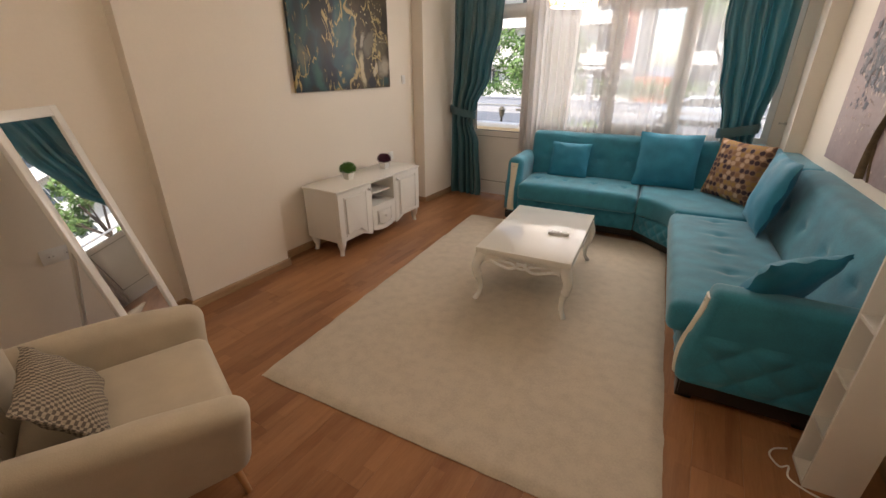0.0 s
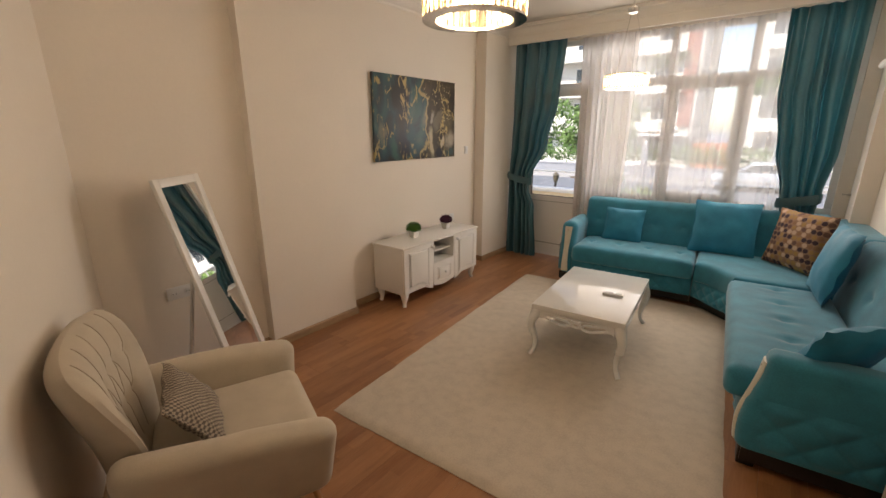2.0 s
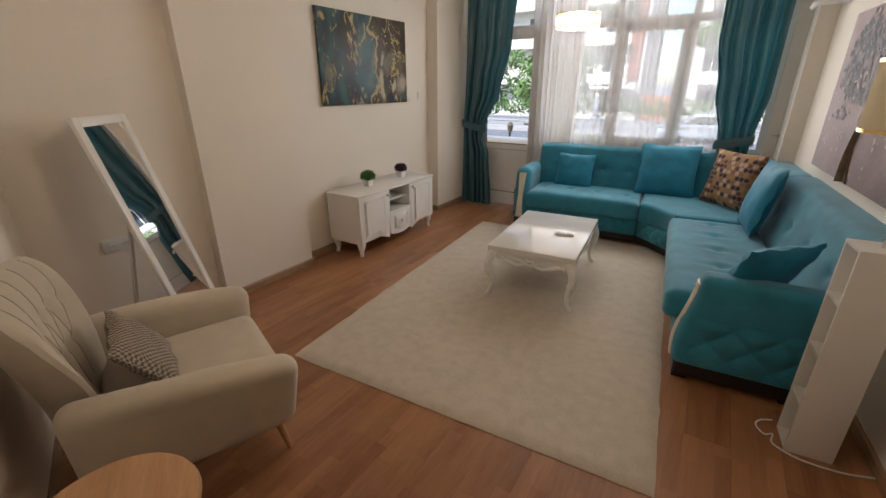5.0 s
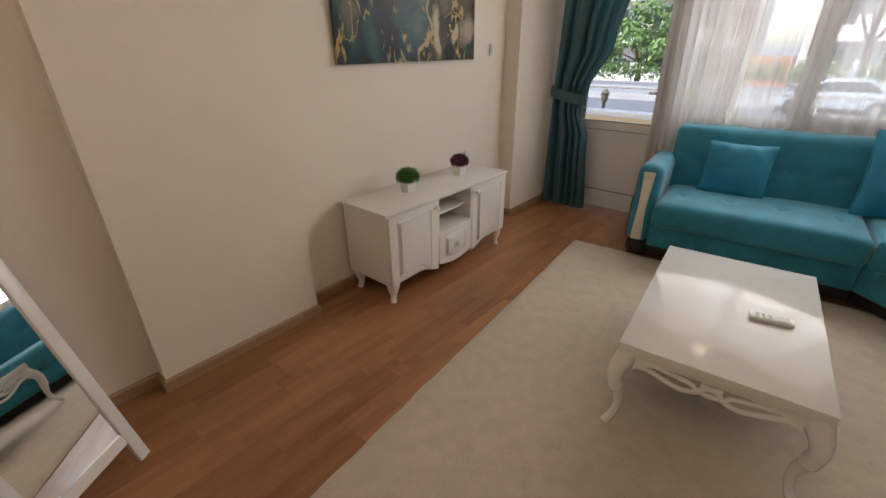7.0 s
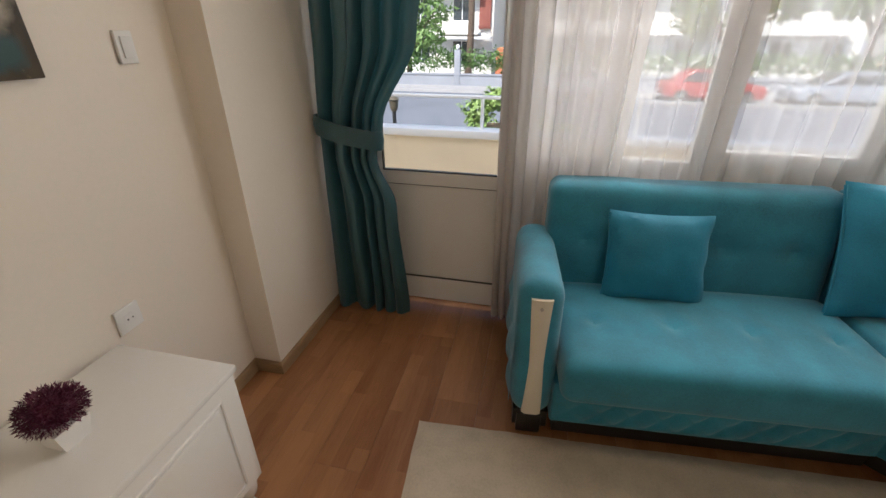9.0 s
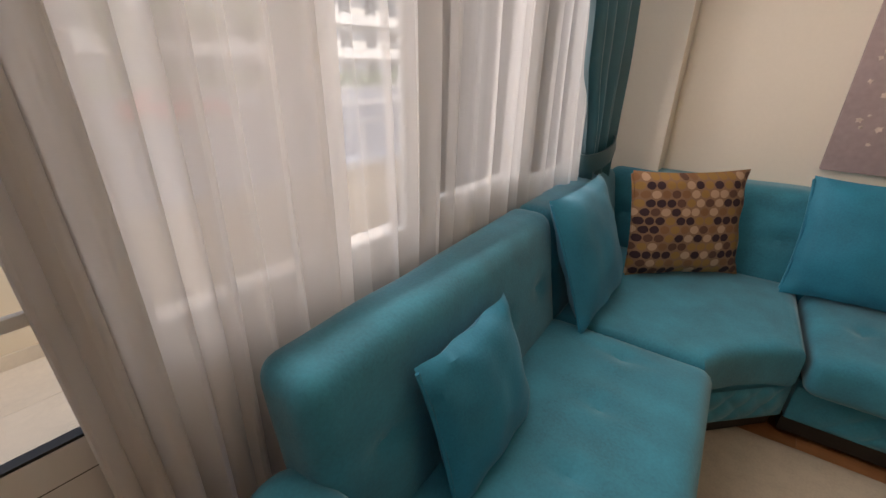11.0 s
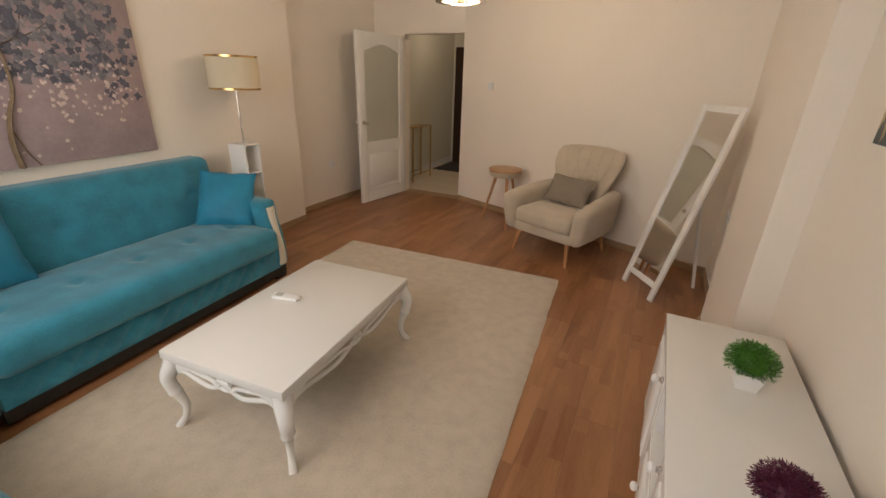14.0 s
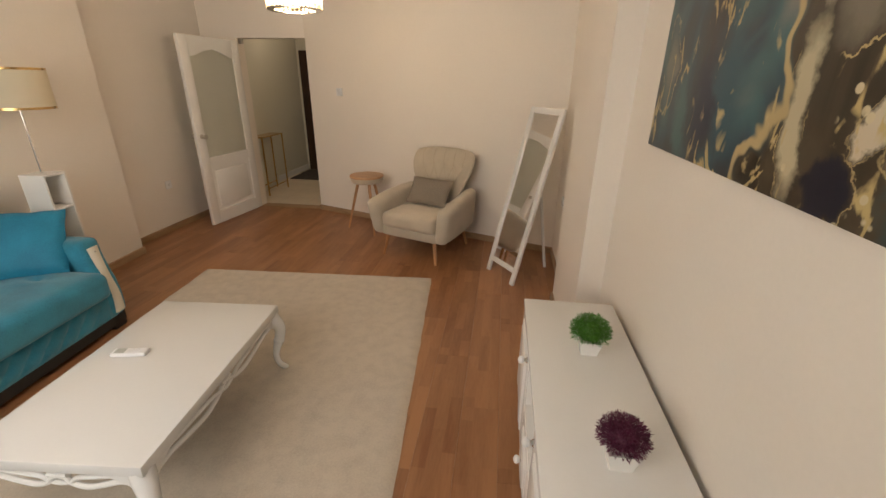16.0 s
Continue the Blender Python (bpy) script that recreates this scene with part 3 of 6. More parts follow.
tr_ = [(0, 2.90, 3.44, 0.8), (0.25, 2.92, 3.44, 0.9), (0.45, 2.99, 3.44, 1.1), (0.60, 3.08, 3.39, 1.2), (0.66, 3.11, 3.37, 1.2), (0.75, 3.07, 3.42, 1.2), (1, 3.04, 3.45, 1.1)]
part("drape", cloth("d", lambda f: lerp(tr_, f), 5, 0.030, 0.012, 2.70, 5.685, nz=60, per=16, seed=3), M_DRAPE, dr)


def tieback(a, b, zm, y, parent):
    """A cloth band round the gathered curtain."""
    bm = bmesh.new()
    rows = []
    n = 28
    cx, rx = (a + b) / 2, (b - a) / 2 + 0.025
    for i in range(n):
        t = 2 * math.pi * i / n
        x, yy = cx + rx * math.cos(t), y + 0.075 * math.sin(t)
        dz = 0.035 * math.cos(t) * (1 if parent is dr else -1)
        rows.append([bm.verts.new((x + o * math.cos(t), yy + o * math.sin(t), zm + dz + h)) for h, o in ((-0.045, 0), (0, 0.007), (0.045, 0), (0.045, -0.006), (-0.045, -0.006))])
    for i in range(n):
        p, q = rows[i], rows[(i + 1) % n]
        for k in range(5):
            bm.faces.new((p[k], q[k], q[(k + 1) % 5], p[(k + 1) % 5]))
    return part("tieback", bm, M_DRAPE, parent)


tieback(0.18, 0.48, 1.05, 5.62, dl)
tieback(3.10, 3.38, 1.02, 5.685, dr)
for x in (0.165, 3.585):
    hk = tagged(part("curtain_hook", lathe(bmesh.new(), [(0.012, 0), (0.012, 0.02), (0.006, 0.024), (0.006, 0.05), (0.013, 0.06)], 10), M_STEEL), "small metal curtain tieback hook", "hook")
    hk.matrix_basis = pose(0.148 if x < 1 else 3.599, (5.62 if x < 1 else 5.75), 1.10, 0, 90 if x < 1 else -90)

# ---- rug ----
RC = [Vector(p) for p in ((1.129, 1.835), (3.144, 1.969), (2.885, 5.01), (0.868, 4.882))]
bm = bmesh.new()
nu, nv = 60, 90
grid = []
for j in range(nv + 1):
    row = []
    for i in range(nu + 1):
        u, v = i / nu, j / nv
        p = (RC[0] * (1 - u) + RC[1] * u) * (1 - v) + (RC[3] * (1 - u) + RC[2] * u) * v
        e = min(u * 2.02, (1 - u) * 2.02, v * 3.05, (1 - v) * 3.05)
        w = 0.006 * noise.noise(Vector((p.x * 9, p.y * 9, 1))) if e < 0.01 else 0
        z = 0.004 + 0.016 * min(1, e / 0.03) + 0.003 * noise.noise(Vector((p.x * 6, p.y * 6, 0)))
        row.append(bm.verts.new((p.x + w, p.y + w, z)))
    grid.append(row)
for a, b in zip(grid, grid[1:]):
    for i in range(nu):
        bm.faces.new((a[i], a[i + 1], b[i + 1], b[i]))
ret = bmesh.ops.extrude_edge_only(bm, edges=[e for e in bm.edges if e.is_boundary])
for v in ret["geom"]:
    if isinstance(v, bmesh.types.BMVert):
        v.co.z = 0.001
tagged(part("rug", bm, M_RUG), "thick cream pile rug on the laminate floor", "rug")

# ---- corner sofa ----
ROT = pose(0, 0, 0, 0, 0, 4.5)
sofa = thing("corner_sofa", ROT, "teal velvet corner sofa with buttoned seats and white arm trims", "sofa")


def at(ob, m):
    ob.matrix_basis = m
    return ob


def quilted(u0, v0, u1, v1, z0, z1):
    """The upholstered box under a seat."""
    return B(u0, v0, z0, u1, v1, z1, bev=0.012)


def quilt_panel(a, b, z0, z1, pitch=0.115, depth=0.015):
    """A padded front stitched in diamonds, its face to the right of the line from a to b."""
    a, b = Vector((*a, 0)), Vector((*b, 0))
    d = (b - a).normalized()
    out = Vector((d.y, -d.x, 0))
    length = (b - a).length
    nu, nv = max(8, int(length / 0.009)), max(14, int((z1 - z0) / 0.009))
    bm = bmesh.new()
    rows = []
    for j in range(nv + 1):
        z = z0 + (z1 - z0) * j / nv
        row = []
        for i in range(nu + 1):
            u = length * i / nu
            p = abs(math.sin(math.pi * (u + z) / pitch)) * abs(math.sin(math.pi * (u - z) / pitch))
            rim = min(1.0, 6 * min(i / nu, 1 - i / nu, j / nv, 1 - j / nv) + 0.1)
            row.append(bm.verts.new(a + d * u + out * (0.001 + depth * p ** 0.5 * rim) + Vector((0, 0, z))))
        rows.append(row)
    for p, q in zip(rows, rows[1:]):
        for i in range(nu):
            bm.faces.new((p[i], p[i + 1], q[i + 1], q[i]))
    return bm


def soft_slab(poly, z0, z1, r):
    """A padded seat of any outline, given counterclockwise, with round edges and a crowned top."""
    pts = [Vector((*p, 0)) for p in poly]
    n = len(pts)
    mit = []
    for i in range(n):
        d0, d1 = (pts[i] - pts[i - 1]).normalized(), (pts[(i + 1) % n] - pts[i]).normalized()
        n0, n1 = Vector((-d0.y, d0.x, 0)), Vector((-d1.y, d1.x, 0))
        k = n0 + n1
        mit.append(k / max(0.4, k.dot(n0)))
    bm = bmesh.new()
    layers = [(r * (1 - math.sin(t)), z0 + r * (1 - math.cos(t))) for t in (0.2, 0.8, 1.57)]
    layers += [(r * (1 - math.cos(t)), z1 - r + r * math.sin(t)) for t in (0.0, 0.35, 0.7, 1.05, 1.4)]
    layers += [(r * 1.6, z1 + 0.002), (r * 3.0, z1 + 0.006)]
    rings = [[bm.verts.new(p + m_ * o + Vector((0, 0, z))) for p, m_ in zip(pts, mit)] for o, z in layers]
    for p, q in zip(rings, rings[1:]):
        for i in range(n):
            bm.faces.new((p[i], p[(i + 1) % n], q[(i + 1) % n], q[i]))
    bm.faces.new(rings[-1])
    bm.faces.new(rings[0][::-1])
    return bm


def rounded(w, d, h, r, nx, ny, nz):
    """A block on its base with edges rounded to the radius r and faces fine enough to dent."""
    def steps(a, n):
        e = [r * (1 - math.cos(math.pi / 2 * k / 4)) for k in range(5)]
        mid = [r + (a - 2 * r) * k / n for k in range(1, n)]
        return [v - a / 2 for v in e + mid + [a - q for q in e[::-1]]]
    X, Y, Z = steps(w, nx), steps(d, ny), steps(h, nz)
    bm = bmesh.new()
    made = {}

    def vert(i, j, k):
        if (i, j, k) not in made:
            p = Vector((X[i], Y[j], Z[k]))
            c = Vector([max(-a / 2 + r, min(a / 2 - r, q)) for a, q in zip((w, d, h), p)])
            o = p - c
            if o.length > 1e-7:
                o = o.normalized() * r
            made[(i, j, k)] = bm.verts.new(c + o + Vector((0, 0, h / 2)))
        return made[(i, j, k)]

    I, J, K = len(X) - 1, len(Y) - 1, len(Z) - 1
    for i in range(I):
        for j in range(J):
            for k in (0, K):
                bm.faces.new((vert(i, j, k), vert(i + 1, j, k), vert(i + 1, j + 1, k), vert(i, j + 1, k)))
    for i in range(I):
        for k in range(K):
            for j in (0, J):
                bm.faces.new((vert(i, j, k), vert(i + 1, j, k), vert(i + 1, j, k + 1), vert(i, j, k + 1)))
    for j in range(J):
        for k in range(K):
            for i in (0, I):
                bm.faces.new((vert(i, j, k), vert(i, j + 1, k), vert(i, j + 1, k + 1), vert(i, j, k + 1)))
    return bm


def back_block(length, z0, z1, lean, thick, seed):
    """A buttoned backrest along x, leaning towards +y, thick and round at the top."""
    h = z1 - z0
    bm = rounded(length, thick, h, 0.055, int(length / 0.03), 4, 18)
    for v in bm.verts:
        x, y, z = v.co
        f = z / h
        front = y < -thick * 0.2
        y += thick / 2 + lean * f
        if front:
            y -= 0.014 * math.sin(math.pi * min(1, f)) * (1 - (2 * x / length) ** 6)
            for bx in (-0.36, -0.12, 0.12, 0.36):
                dx, dz = x - bx * length, (f - 0.60) * h
                y += 0.020 * math.exp(-((dx / 0.045) ** 2 + (dz / 0.035) ** 2)) + 0.006 * math.exp(-((dx / 0.12) ** 2 + (dz / 0.014) ** 2))
        y += 0.004 * noise.noise(Vector((x * 5, z * 5, seed)))
        v.co = (x, y, z0 + z + 0.004 * noise.noise(Vector((x * 4, seed, 3))) * f)
    return bm


def seat_block(w, d, nb, seed):
    """A seat cushion with two rows of pulled buttons."""
    bm = rounded(w, d, 0.175, 0.05, int(w / 0.025), int(d / 0.025), 2)
    for v in bm.verts:
        x, y, z = v.co
        if z > 0.11:
            z += 0.020 * (1 - (2 * x / w) ** 6) * (1 - (2 * y / d) ** 6)
            for k in range(nb):
                for dy in (-0.02,):
                    bx = (k + 0.5) / nb * w - w / 2
                    z -= 0.013 * math.exp(-(((x - bx) / 0.040) ** 2 + ((y - dy) / 0.030) ** 2)) + 0.009 * math.exp(-(((x - bx) / 0.016) ** 2 + ((y - dy) / 0.10) ** 2))
                    z += 0.005 * math.exp(-(((abs(x - bx) - 0.07) / 0.03) ** 2 + ((y - dy) / 0.06) ** 2))
            z += 0.004 * noise.noise(Vector((x * 6, y * 6, seed)))
        v.co.z = z
    return bm


# window section
part("plinth", B(1.80, 4.81, 0.03, 2.95, 5.40, 0.10), M_DARKWOOD, sofa, "black plinth")
part("base", quilted(1.78, 4.79, 2.95, 5.42, 0.10, 0.30), M_TEAL, sofa)
at(part("seat", seat_block(1.16, 0.62, 4, 1), M_TEAL, sofa), pose(2.37, 5.005, 0.285))
at(part("backrest", back_block(1.20, 0.30, 0.91, 0.09, 0.175, 1), M_TEAL, sofa), pose(2.35, 5.262, 0))
# corner section
cpts = [(2.953, 4.80), (3.03, 4.735), (3.27, 4.475), (3.325, 4.40), (3.88, 4.40), (3.88, 5.27), (2.953, 5.27)]
part("plinth", prism(bmesh.new(), [(2.953, 4.83), (3.34, 4.43), (3.85, 4.43), (3.85, 5.25), (2.953, 5.25)], 0.03, 0.10), M_DARKWOOD, sofa, "black plinth")
part("base", prism(bmesh.new(), cpts, 0.10, 0.30, bev=0.01), M_TEAL, sofa)
bm = soft_slab([(2.955, 4.725), (3.05, 4.675), (3.14, 4.595), (3.215, 4.505), (3.255, 4.415), (3.89, 4.415), (3.89, 5.29), (2.955, 5.29)], 0.272, 0.472, 0.045)
part("seat", bm, M_TEAL, sofa)
for pa_, pb_ in (((1.79, 4.788), (2.945, 4.788)), ((2.965, 4.785), (3.31, 4.412)), ((3.313, 4.39), (3.313, 2.745))):
    part("quilted_front", quilt_panel(pa_, pb_, 0.112, 0.272), M_TEAL, sofa)
at(part("backrest", back_block(1.02, 0.30, 0.905, 0.09, 0.170, 2), M_TEAL, sofa), pose(3.46, 5.268, 0))
at(part("backrest", back_block(1.0, 0.30, 0.895, 0.11, 0.20, 3), M_TEAL, sofa), pose(3.865, 4.90, 0, 0, 0, -90))
# long section
part("plinth", B(3.33, 2.68, 0.03, 3.95, 4.395, 0.10), M_DARKWOOD, sofa, "black plinth")
part("base", quilted(3.315, 2.67, 3.98, 4.395, 0.10, 0.30), M_TEAL, sofa)
at(part("seat", seat_block(1.65, 0.65, 5, 2), M_TEAL, sofa), pose(3.55, 3.570, 0.285, 0, 0, -90))
at(part("backrest", back_block(1.79, 0.30, 0.905, 0.11, 0.22, 4), M_TEAL, sofa), pose(3.865, 3.515, 0, 0, 0, -90))


def arm(m, length, tag, w=0.17, soft=0.078):
    """A padded armrest, its curved front with a white trim; the front looks along -y, x is its width."""
    line = smooth_line([(0.0, 0, 0.10), (-0.008, 0, 0.22), (0.0, 0, 0.33), (0.03, 0, 0.46), (0.05, 0, 0.56), (0.06, 0, 0.645)], 5)
    bm = rounded(w, length, 0.59, soft, 3, 16, 14)
    for v in bm.verts:
        x, y, z = v.co
        z += 0.10
        k = min(range(len(line)), key=lambda i: abs(line[i].z - z))
        y += length / 2
        v.co = (x * (1 + 0.10 * max(0, z - 0.40)), y + line[k].x * max(0, 1 - y / 0.3), z)
    a = at(part("armrest", bm, M_TEAL, sofa), m)
    bm = bmesh.new()
    pts = [p for p in line if 0.135 <= p.z <= 0.635]
    hw = [0.026 + 0.012 * abs(2 * i / (len(pts) - 1) - 0.9) for i in range(len(pts))]
    rows = [[bm.verts.new((sx * h, p.x + 0.002 - dy, p.z)) for sx, dy in ((-1, -0.01), (-1, 0.004), (-0.6, 0.012), (0.6, 0.012), (1, 0.004), (1, -0.01))] for p, h in zip(pts, hw)]
    for r0, r1 in zip(rows, rows[1:]):
        for k in range(6):
            bm.faces.new((r0[k], r0[(k + 1) % 6], r1[(k + 1) % 6], r1[k]))
    bm.faces.new(rows[0])
    bm.faces.new(rows[-1][::-1])
    t = part("trim", bm, M_TRIMW, a, "ivory lacquered trim strip")
    for zz, dx in ((0.165, 0.0), (0.60, 0.055)):
        s = part("screw", lathe(bmesh.new(), [(0.007, 0), (0.007, 0.003), (0.004, 0.005)], 10), M_STEEL, a)
        s.matrix_basis = pose(0, dx - 0.009, zz, 90)
    pa_, pb_ = ((w / 2 * 0.985, 0.05), (w / 2 * 0.985, length - 0.05)) if tag > 0 else ((-w / 2 * 0.985, length - 0.05), (-w / 2 * 0.985, 0.05))
    part("quilted_side", quilt_panel(pa_, pb_, 0.125, 0.44, 0.20, 0.018), M_TEAL, a)
    part("plinth", box(bmesh.new(), -w / 2 + 0.02, 0.03, 0.035, w / 2 - 0.012, length - 0.03, 0.115), M_DARKWOOD, a, "black plinth")
    for yy in (0.06, length - 0.08):
        f = part("foot", box(bmesh.new(), -0.05, yy - 0.04, 0, 0.05, yy + 0.04, 0.10, bev=0.008), M_DARKWOOD, a, "black sofa foot")
    return a


arm(pose(1.705, 4.79, 0), 0.68, -1)
arm(pose(3.31, 2.662, 0, 0, 0, -90) @ Matrix.Diagonal((1, 1, 0.925, 1)), 0.64, 1, 0.15, 0.048)


# ---- cushions ----
def pillow_mesh(w, h, t, seed, n=18):
    rng = random.Random(seed)
    bm = bmesh.new()
    sides = []
    for s in (-1, 1):
        g = []
        for j in range(n + 1):
            row = []
            for i in range(n + 1):
                u, v = 2 * i / n - 1, 2 * j / n - 1
                x = u * w / 2 * (1 - 0.06 * (1 - v * v))
                z = v * h / 2 * (1 - 0.06 * (1 - u * u))
                d = max(0.0, (1 - u * u) * (1 - v * v)) ** 0.42
                y = s * t / 2 * d
                y += s * 0.010 * d * noise.noise(Vector((u * 2.2 + seed, v * 2.2, s)))
                y += 0.007 * (1 - d) * math.sin(9 * (u + v) + seed)
                row.append((x, y, z))
            g.append(row)
        sides.append(g)
    vs = []
    for k, g in enumerate(sides):
        vs.append([[vs[0][j][i] if k and (i in (0, n) or j in (0, n)) else bm.verts.new(g[j][i]) for i in range(n + 1)] for j in range(n + 1)])
    for k, g in enumerate(vs):
        for j in range(n):
            for i in range(n):
                q = [g[j][i], g[j][i + 1], g[j + 1][i + 1], g[j + 1][i]]
                bm.faces.new(q if k == 0 else q[::-1])
    return bm


def cushion(tl, tr, bl, t, material, label, seed, zip_side=0):
    tl, tr, bl = Vector(tl), Vector(tr), Vector(bl)
    x = (tr - tl).normalized()
    z = (tl - bl)
    z = (z - x * z.dot(x)).normalized()
    y = z.cross(x)
    w, h = (tr - tl).length, (tl - bl).length
    c = tl + x * w / 2 - z * h / 2
    m = Matrix((x, y, z)).transposed().to_4x4()
    m.translation = c
    ob = thing("cushion", m, label, "cushion", group="sofa cushions")
    part("cover", pillow_mesh(w * 1.02, h * 1.02, t, seed), material, ob)
    bm = bmesh.new()
    side = [(-w * 0.51 + 0.0 + 0.03 * w * (1 - (2 * k / 10 - 1) ** 2), 0, (2 * k / 10 - 1) * h * 0.48) for k in range(11)]
    tube(bm, side, 0.006, 6)
    part("zip_seam", bm, material, ob)
    return ob


cushion((1.577, 5.43, 0.822), (1.984, 5.459, 0.819), (1.578, 5.31, 0.459), 0.13, M_TEALP, "small teal velvet cushion leaning on the window-side backrest", 1)
cushion((2.441, 5.545, 0.972), (2.991, 5.565, 0.972), (2.45, 5.36, 0.472), 0.15, M_TEALP, "large teal velvet cushion beside the corner seat", 2)
cushion((3.50, 4.788, 0.995), (3.555, 4.255, 1.0), (3.38, 4.74, 0.478), 0.15, M_TEALP, "large teal velvet cushion on the long seat", 3)
cushion((3.63, 3.09, 0.835), (3.325, 2.86, 0.81), (3.50, 3.26, 0.48), 0.13, M_TEALP, "small teal velvet cushion propped in the arm corner", 4)

# patterned cushion: round motifs on gold
m = bpy.data.materials.new("dotted_print")
m.use_nodes = True
nt = m.node_tree
b = nt.nodes["Principled BSDF"]
b.inputs["Roughness"].default_value = 0.8
tc = nt.nodes.new("ShaderNodeTexCoord")
mp = add_node(nt, "ShaderNodeMapping", Scale=(22.0, 0.0, 24.0))
nt.links.new(tc.outputs["Object"], mp.inputs["Vector"])


def sums(kind, p, q, r=0.0):
    n = nt.nodes.new("ShaderNodeMath")
    n.operation = kind
    for sock, v in zip(n.inputs, (p, q, r)):
        if isinstance(v, float):
            sock.default_value = v
        else:
            nt.links.new(v, sock)
    return n.outputs[0]


sx_ = nt.nodes.new("ShaderNodeSeparateXYZ")
nt.links.new(mp.outputs[0], sx_.inputs[0])
line_ = sums("FLOOR", sx_.outputs["Z"], 0.0)
odd = sums("FLOORED_MODULO", line_, 2.0)
cx_ = nt.nodes.new("ShaderNodeCombineXYZ")
nt.links.new(sums("MULTIPLY_ADD", odd, 0.5, sx_.outputs["X"]), cx_.inputs[0])
nt.links.new(sx_.outputs["Z"], cx_.inputs[2])
fr = nt.nodes.new("ShaderNodeVectorMath")
fr.operation = "FRACTION"
nt.links.new(cx_.outputs[0], fr.inputs[0])
sb = nt.nodes.new("ShaderNodeVectorMath")
sb.operation = "DISTANCE"
sb.inputs[1].default_value = (0.5, 0.0, 0.5)
nt.links.new(fr.outputs[0], sb.inputs[0])
fl = nt.nodes.new("ShaderNodeVectorMath")
fl.operation = "FLOOR"
nt.links.new(cx_.outputs[0], fl.inputs[0])
wn_ = nt.nodes.new("ShaderNodeTexWhiteNoise")
nt.links.new(fl.outputs[0], wn_.inputs["Vector"])
pick = sums("MULTIPLY_ADD", odd, 0.28, sums("MULTIPLY", wn_.outputs["Value"], 0.74))
pal = nt.nodes.new("ShaderNodeValToRGB")
pal.color_ramp.interpolation = "CONSTANT"
cols = [(0.0, (0.035, 0.014, 0.022)), (0.34, (0.30, 0.17, 0.05)), (0.50, (0.11, 0.05, 0.035)), (0.62, (0.46, 0.31, 0.21)), (0.82, (0.22, 0.11, 0.05))]
while len(pal.color_ramp.elements) < len(cols):
    pal.color_ramp.elements.new(0.5)
for e, (p_, c_) in zip(pal.color_ramp.elements, cols):
    e.position, e.color = p_, (*c_, 1)
nt.links.new(pick, pal.inputs[0])
ring = nt.nodes.new("ShaderNodeValToRGB")
ring.color_ramp.interpolation = "CONSTANT"
ring.color_ramp.elements[0].color = (1, 1, 1, 1)
ring.color_ramp.elements[1].position, ring.color_ramp.elements[1].color = 0.45, (0, 0, 0, 1)
nt.links.new(sb.outputs["Value"], ring.inputs[0])
mx = nt.nodes.new("ShaderNodeMix")
mx.data_type = "RGBA"
mx.inputs["A"].default_value = (0.25, 0.145, 0.085, 1)
nt.links.new(ring.outputs[0], mx.inputs["Factor"])
nt.links.new(pal.outputs[0], mx.inputs["B"])
nt.links.new(mx.outputs["Result"], b.inputs["Base Color"])
M_DOTS = m
cushion((3.142, 5.459, 0.975), (3.502, 5.035, 0.985), (3.075, 5.37, 0.480), 0.14, M_DOTS, "brown and gold dot-patterned cushion in the sofa corner", 5)

# ---- coffee table ----
TC = Vector((1.777 + 2.424 + 2.325 + 1.680, 3.179 + 3.23 + 4.287 + 4.228)) / 4
table = thing("coffee_table", pose(TC.x, TC.y, 0.018, 0, 0, 5.0), "white glossy coffee table with curved legs on the rug", "table")
tw, tl_ = 0.652, 1.058
part("tabletop", B(-tw / 2, -tl_ / 2, 0.370, tw / 2, tl_ / 2, 0.415, bev=0.005), M_GLOSS, table)


def cabriole():
    """One curved leg; it swells outward along +x+y at the knee and curls at the foot."""
    d = Vector((1, 1, 0)).normalized()
    pts, rad = [], []
    for z, o, r in ((0.372, 0.0, 0.046), (0.335, 0.012, 0.046), (0.300, 0.032, 0.040), (0.262, 0.042, 0.035), (0.215, 0.034, 0.032), (0.195, 0.027, 0.036), (0.172, 0.018, 0.027), (0.11, 0.0, 0.020), (0.05, 0.010, 0.018), (0.02, 0.030, 0.020), (0.0, 0.045, 0.021)):
        pts.append(d * o + Vector((0, 0, z)))
        rad.append(r)
    pts = smooth_line(pts, 3)
    rr = []
    for i in range(len(pts)):
        k = min(i // 3, len(rad) - 2)
        rr.append(rad[k] + (rad[k + 1] - rad[k]) * ((i - 3 * k) / 3))
    return tube(bmesh.new(), pts, [0.87 * q for q in rr], 12)


for sx, sy, rz in ((1, 1, 0), (-1, 1, 90), (-1, -1, 180), (1, -1, 270)):
    at(part("leg", cabriole(), M_WHITE, table), pose(sx * (tw / 2 - 0.036), sy * (tl_ / 2 - 0.036), 0, 0, 0, rz))


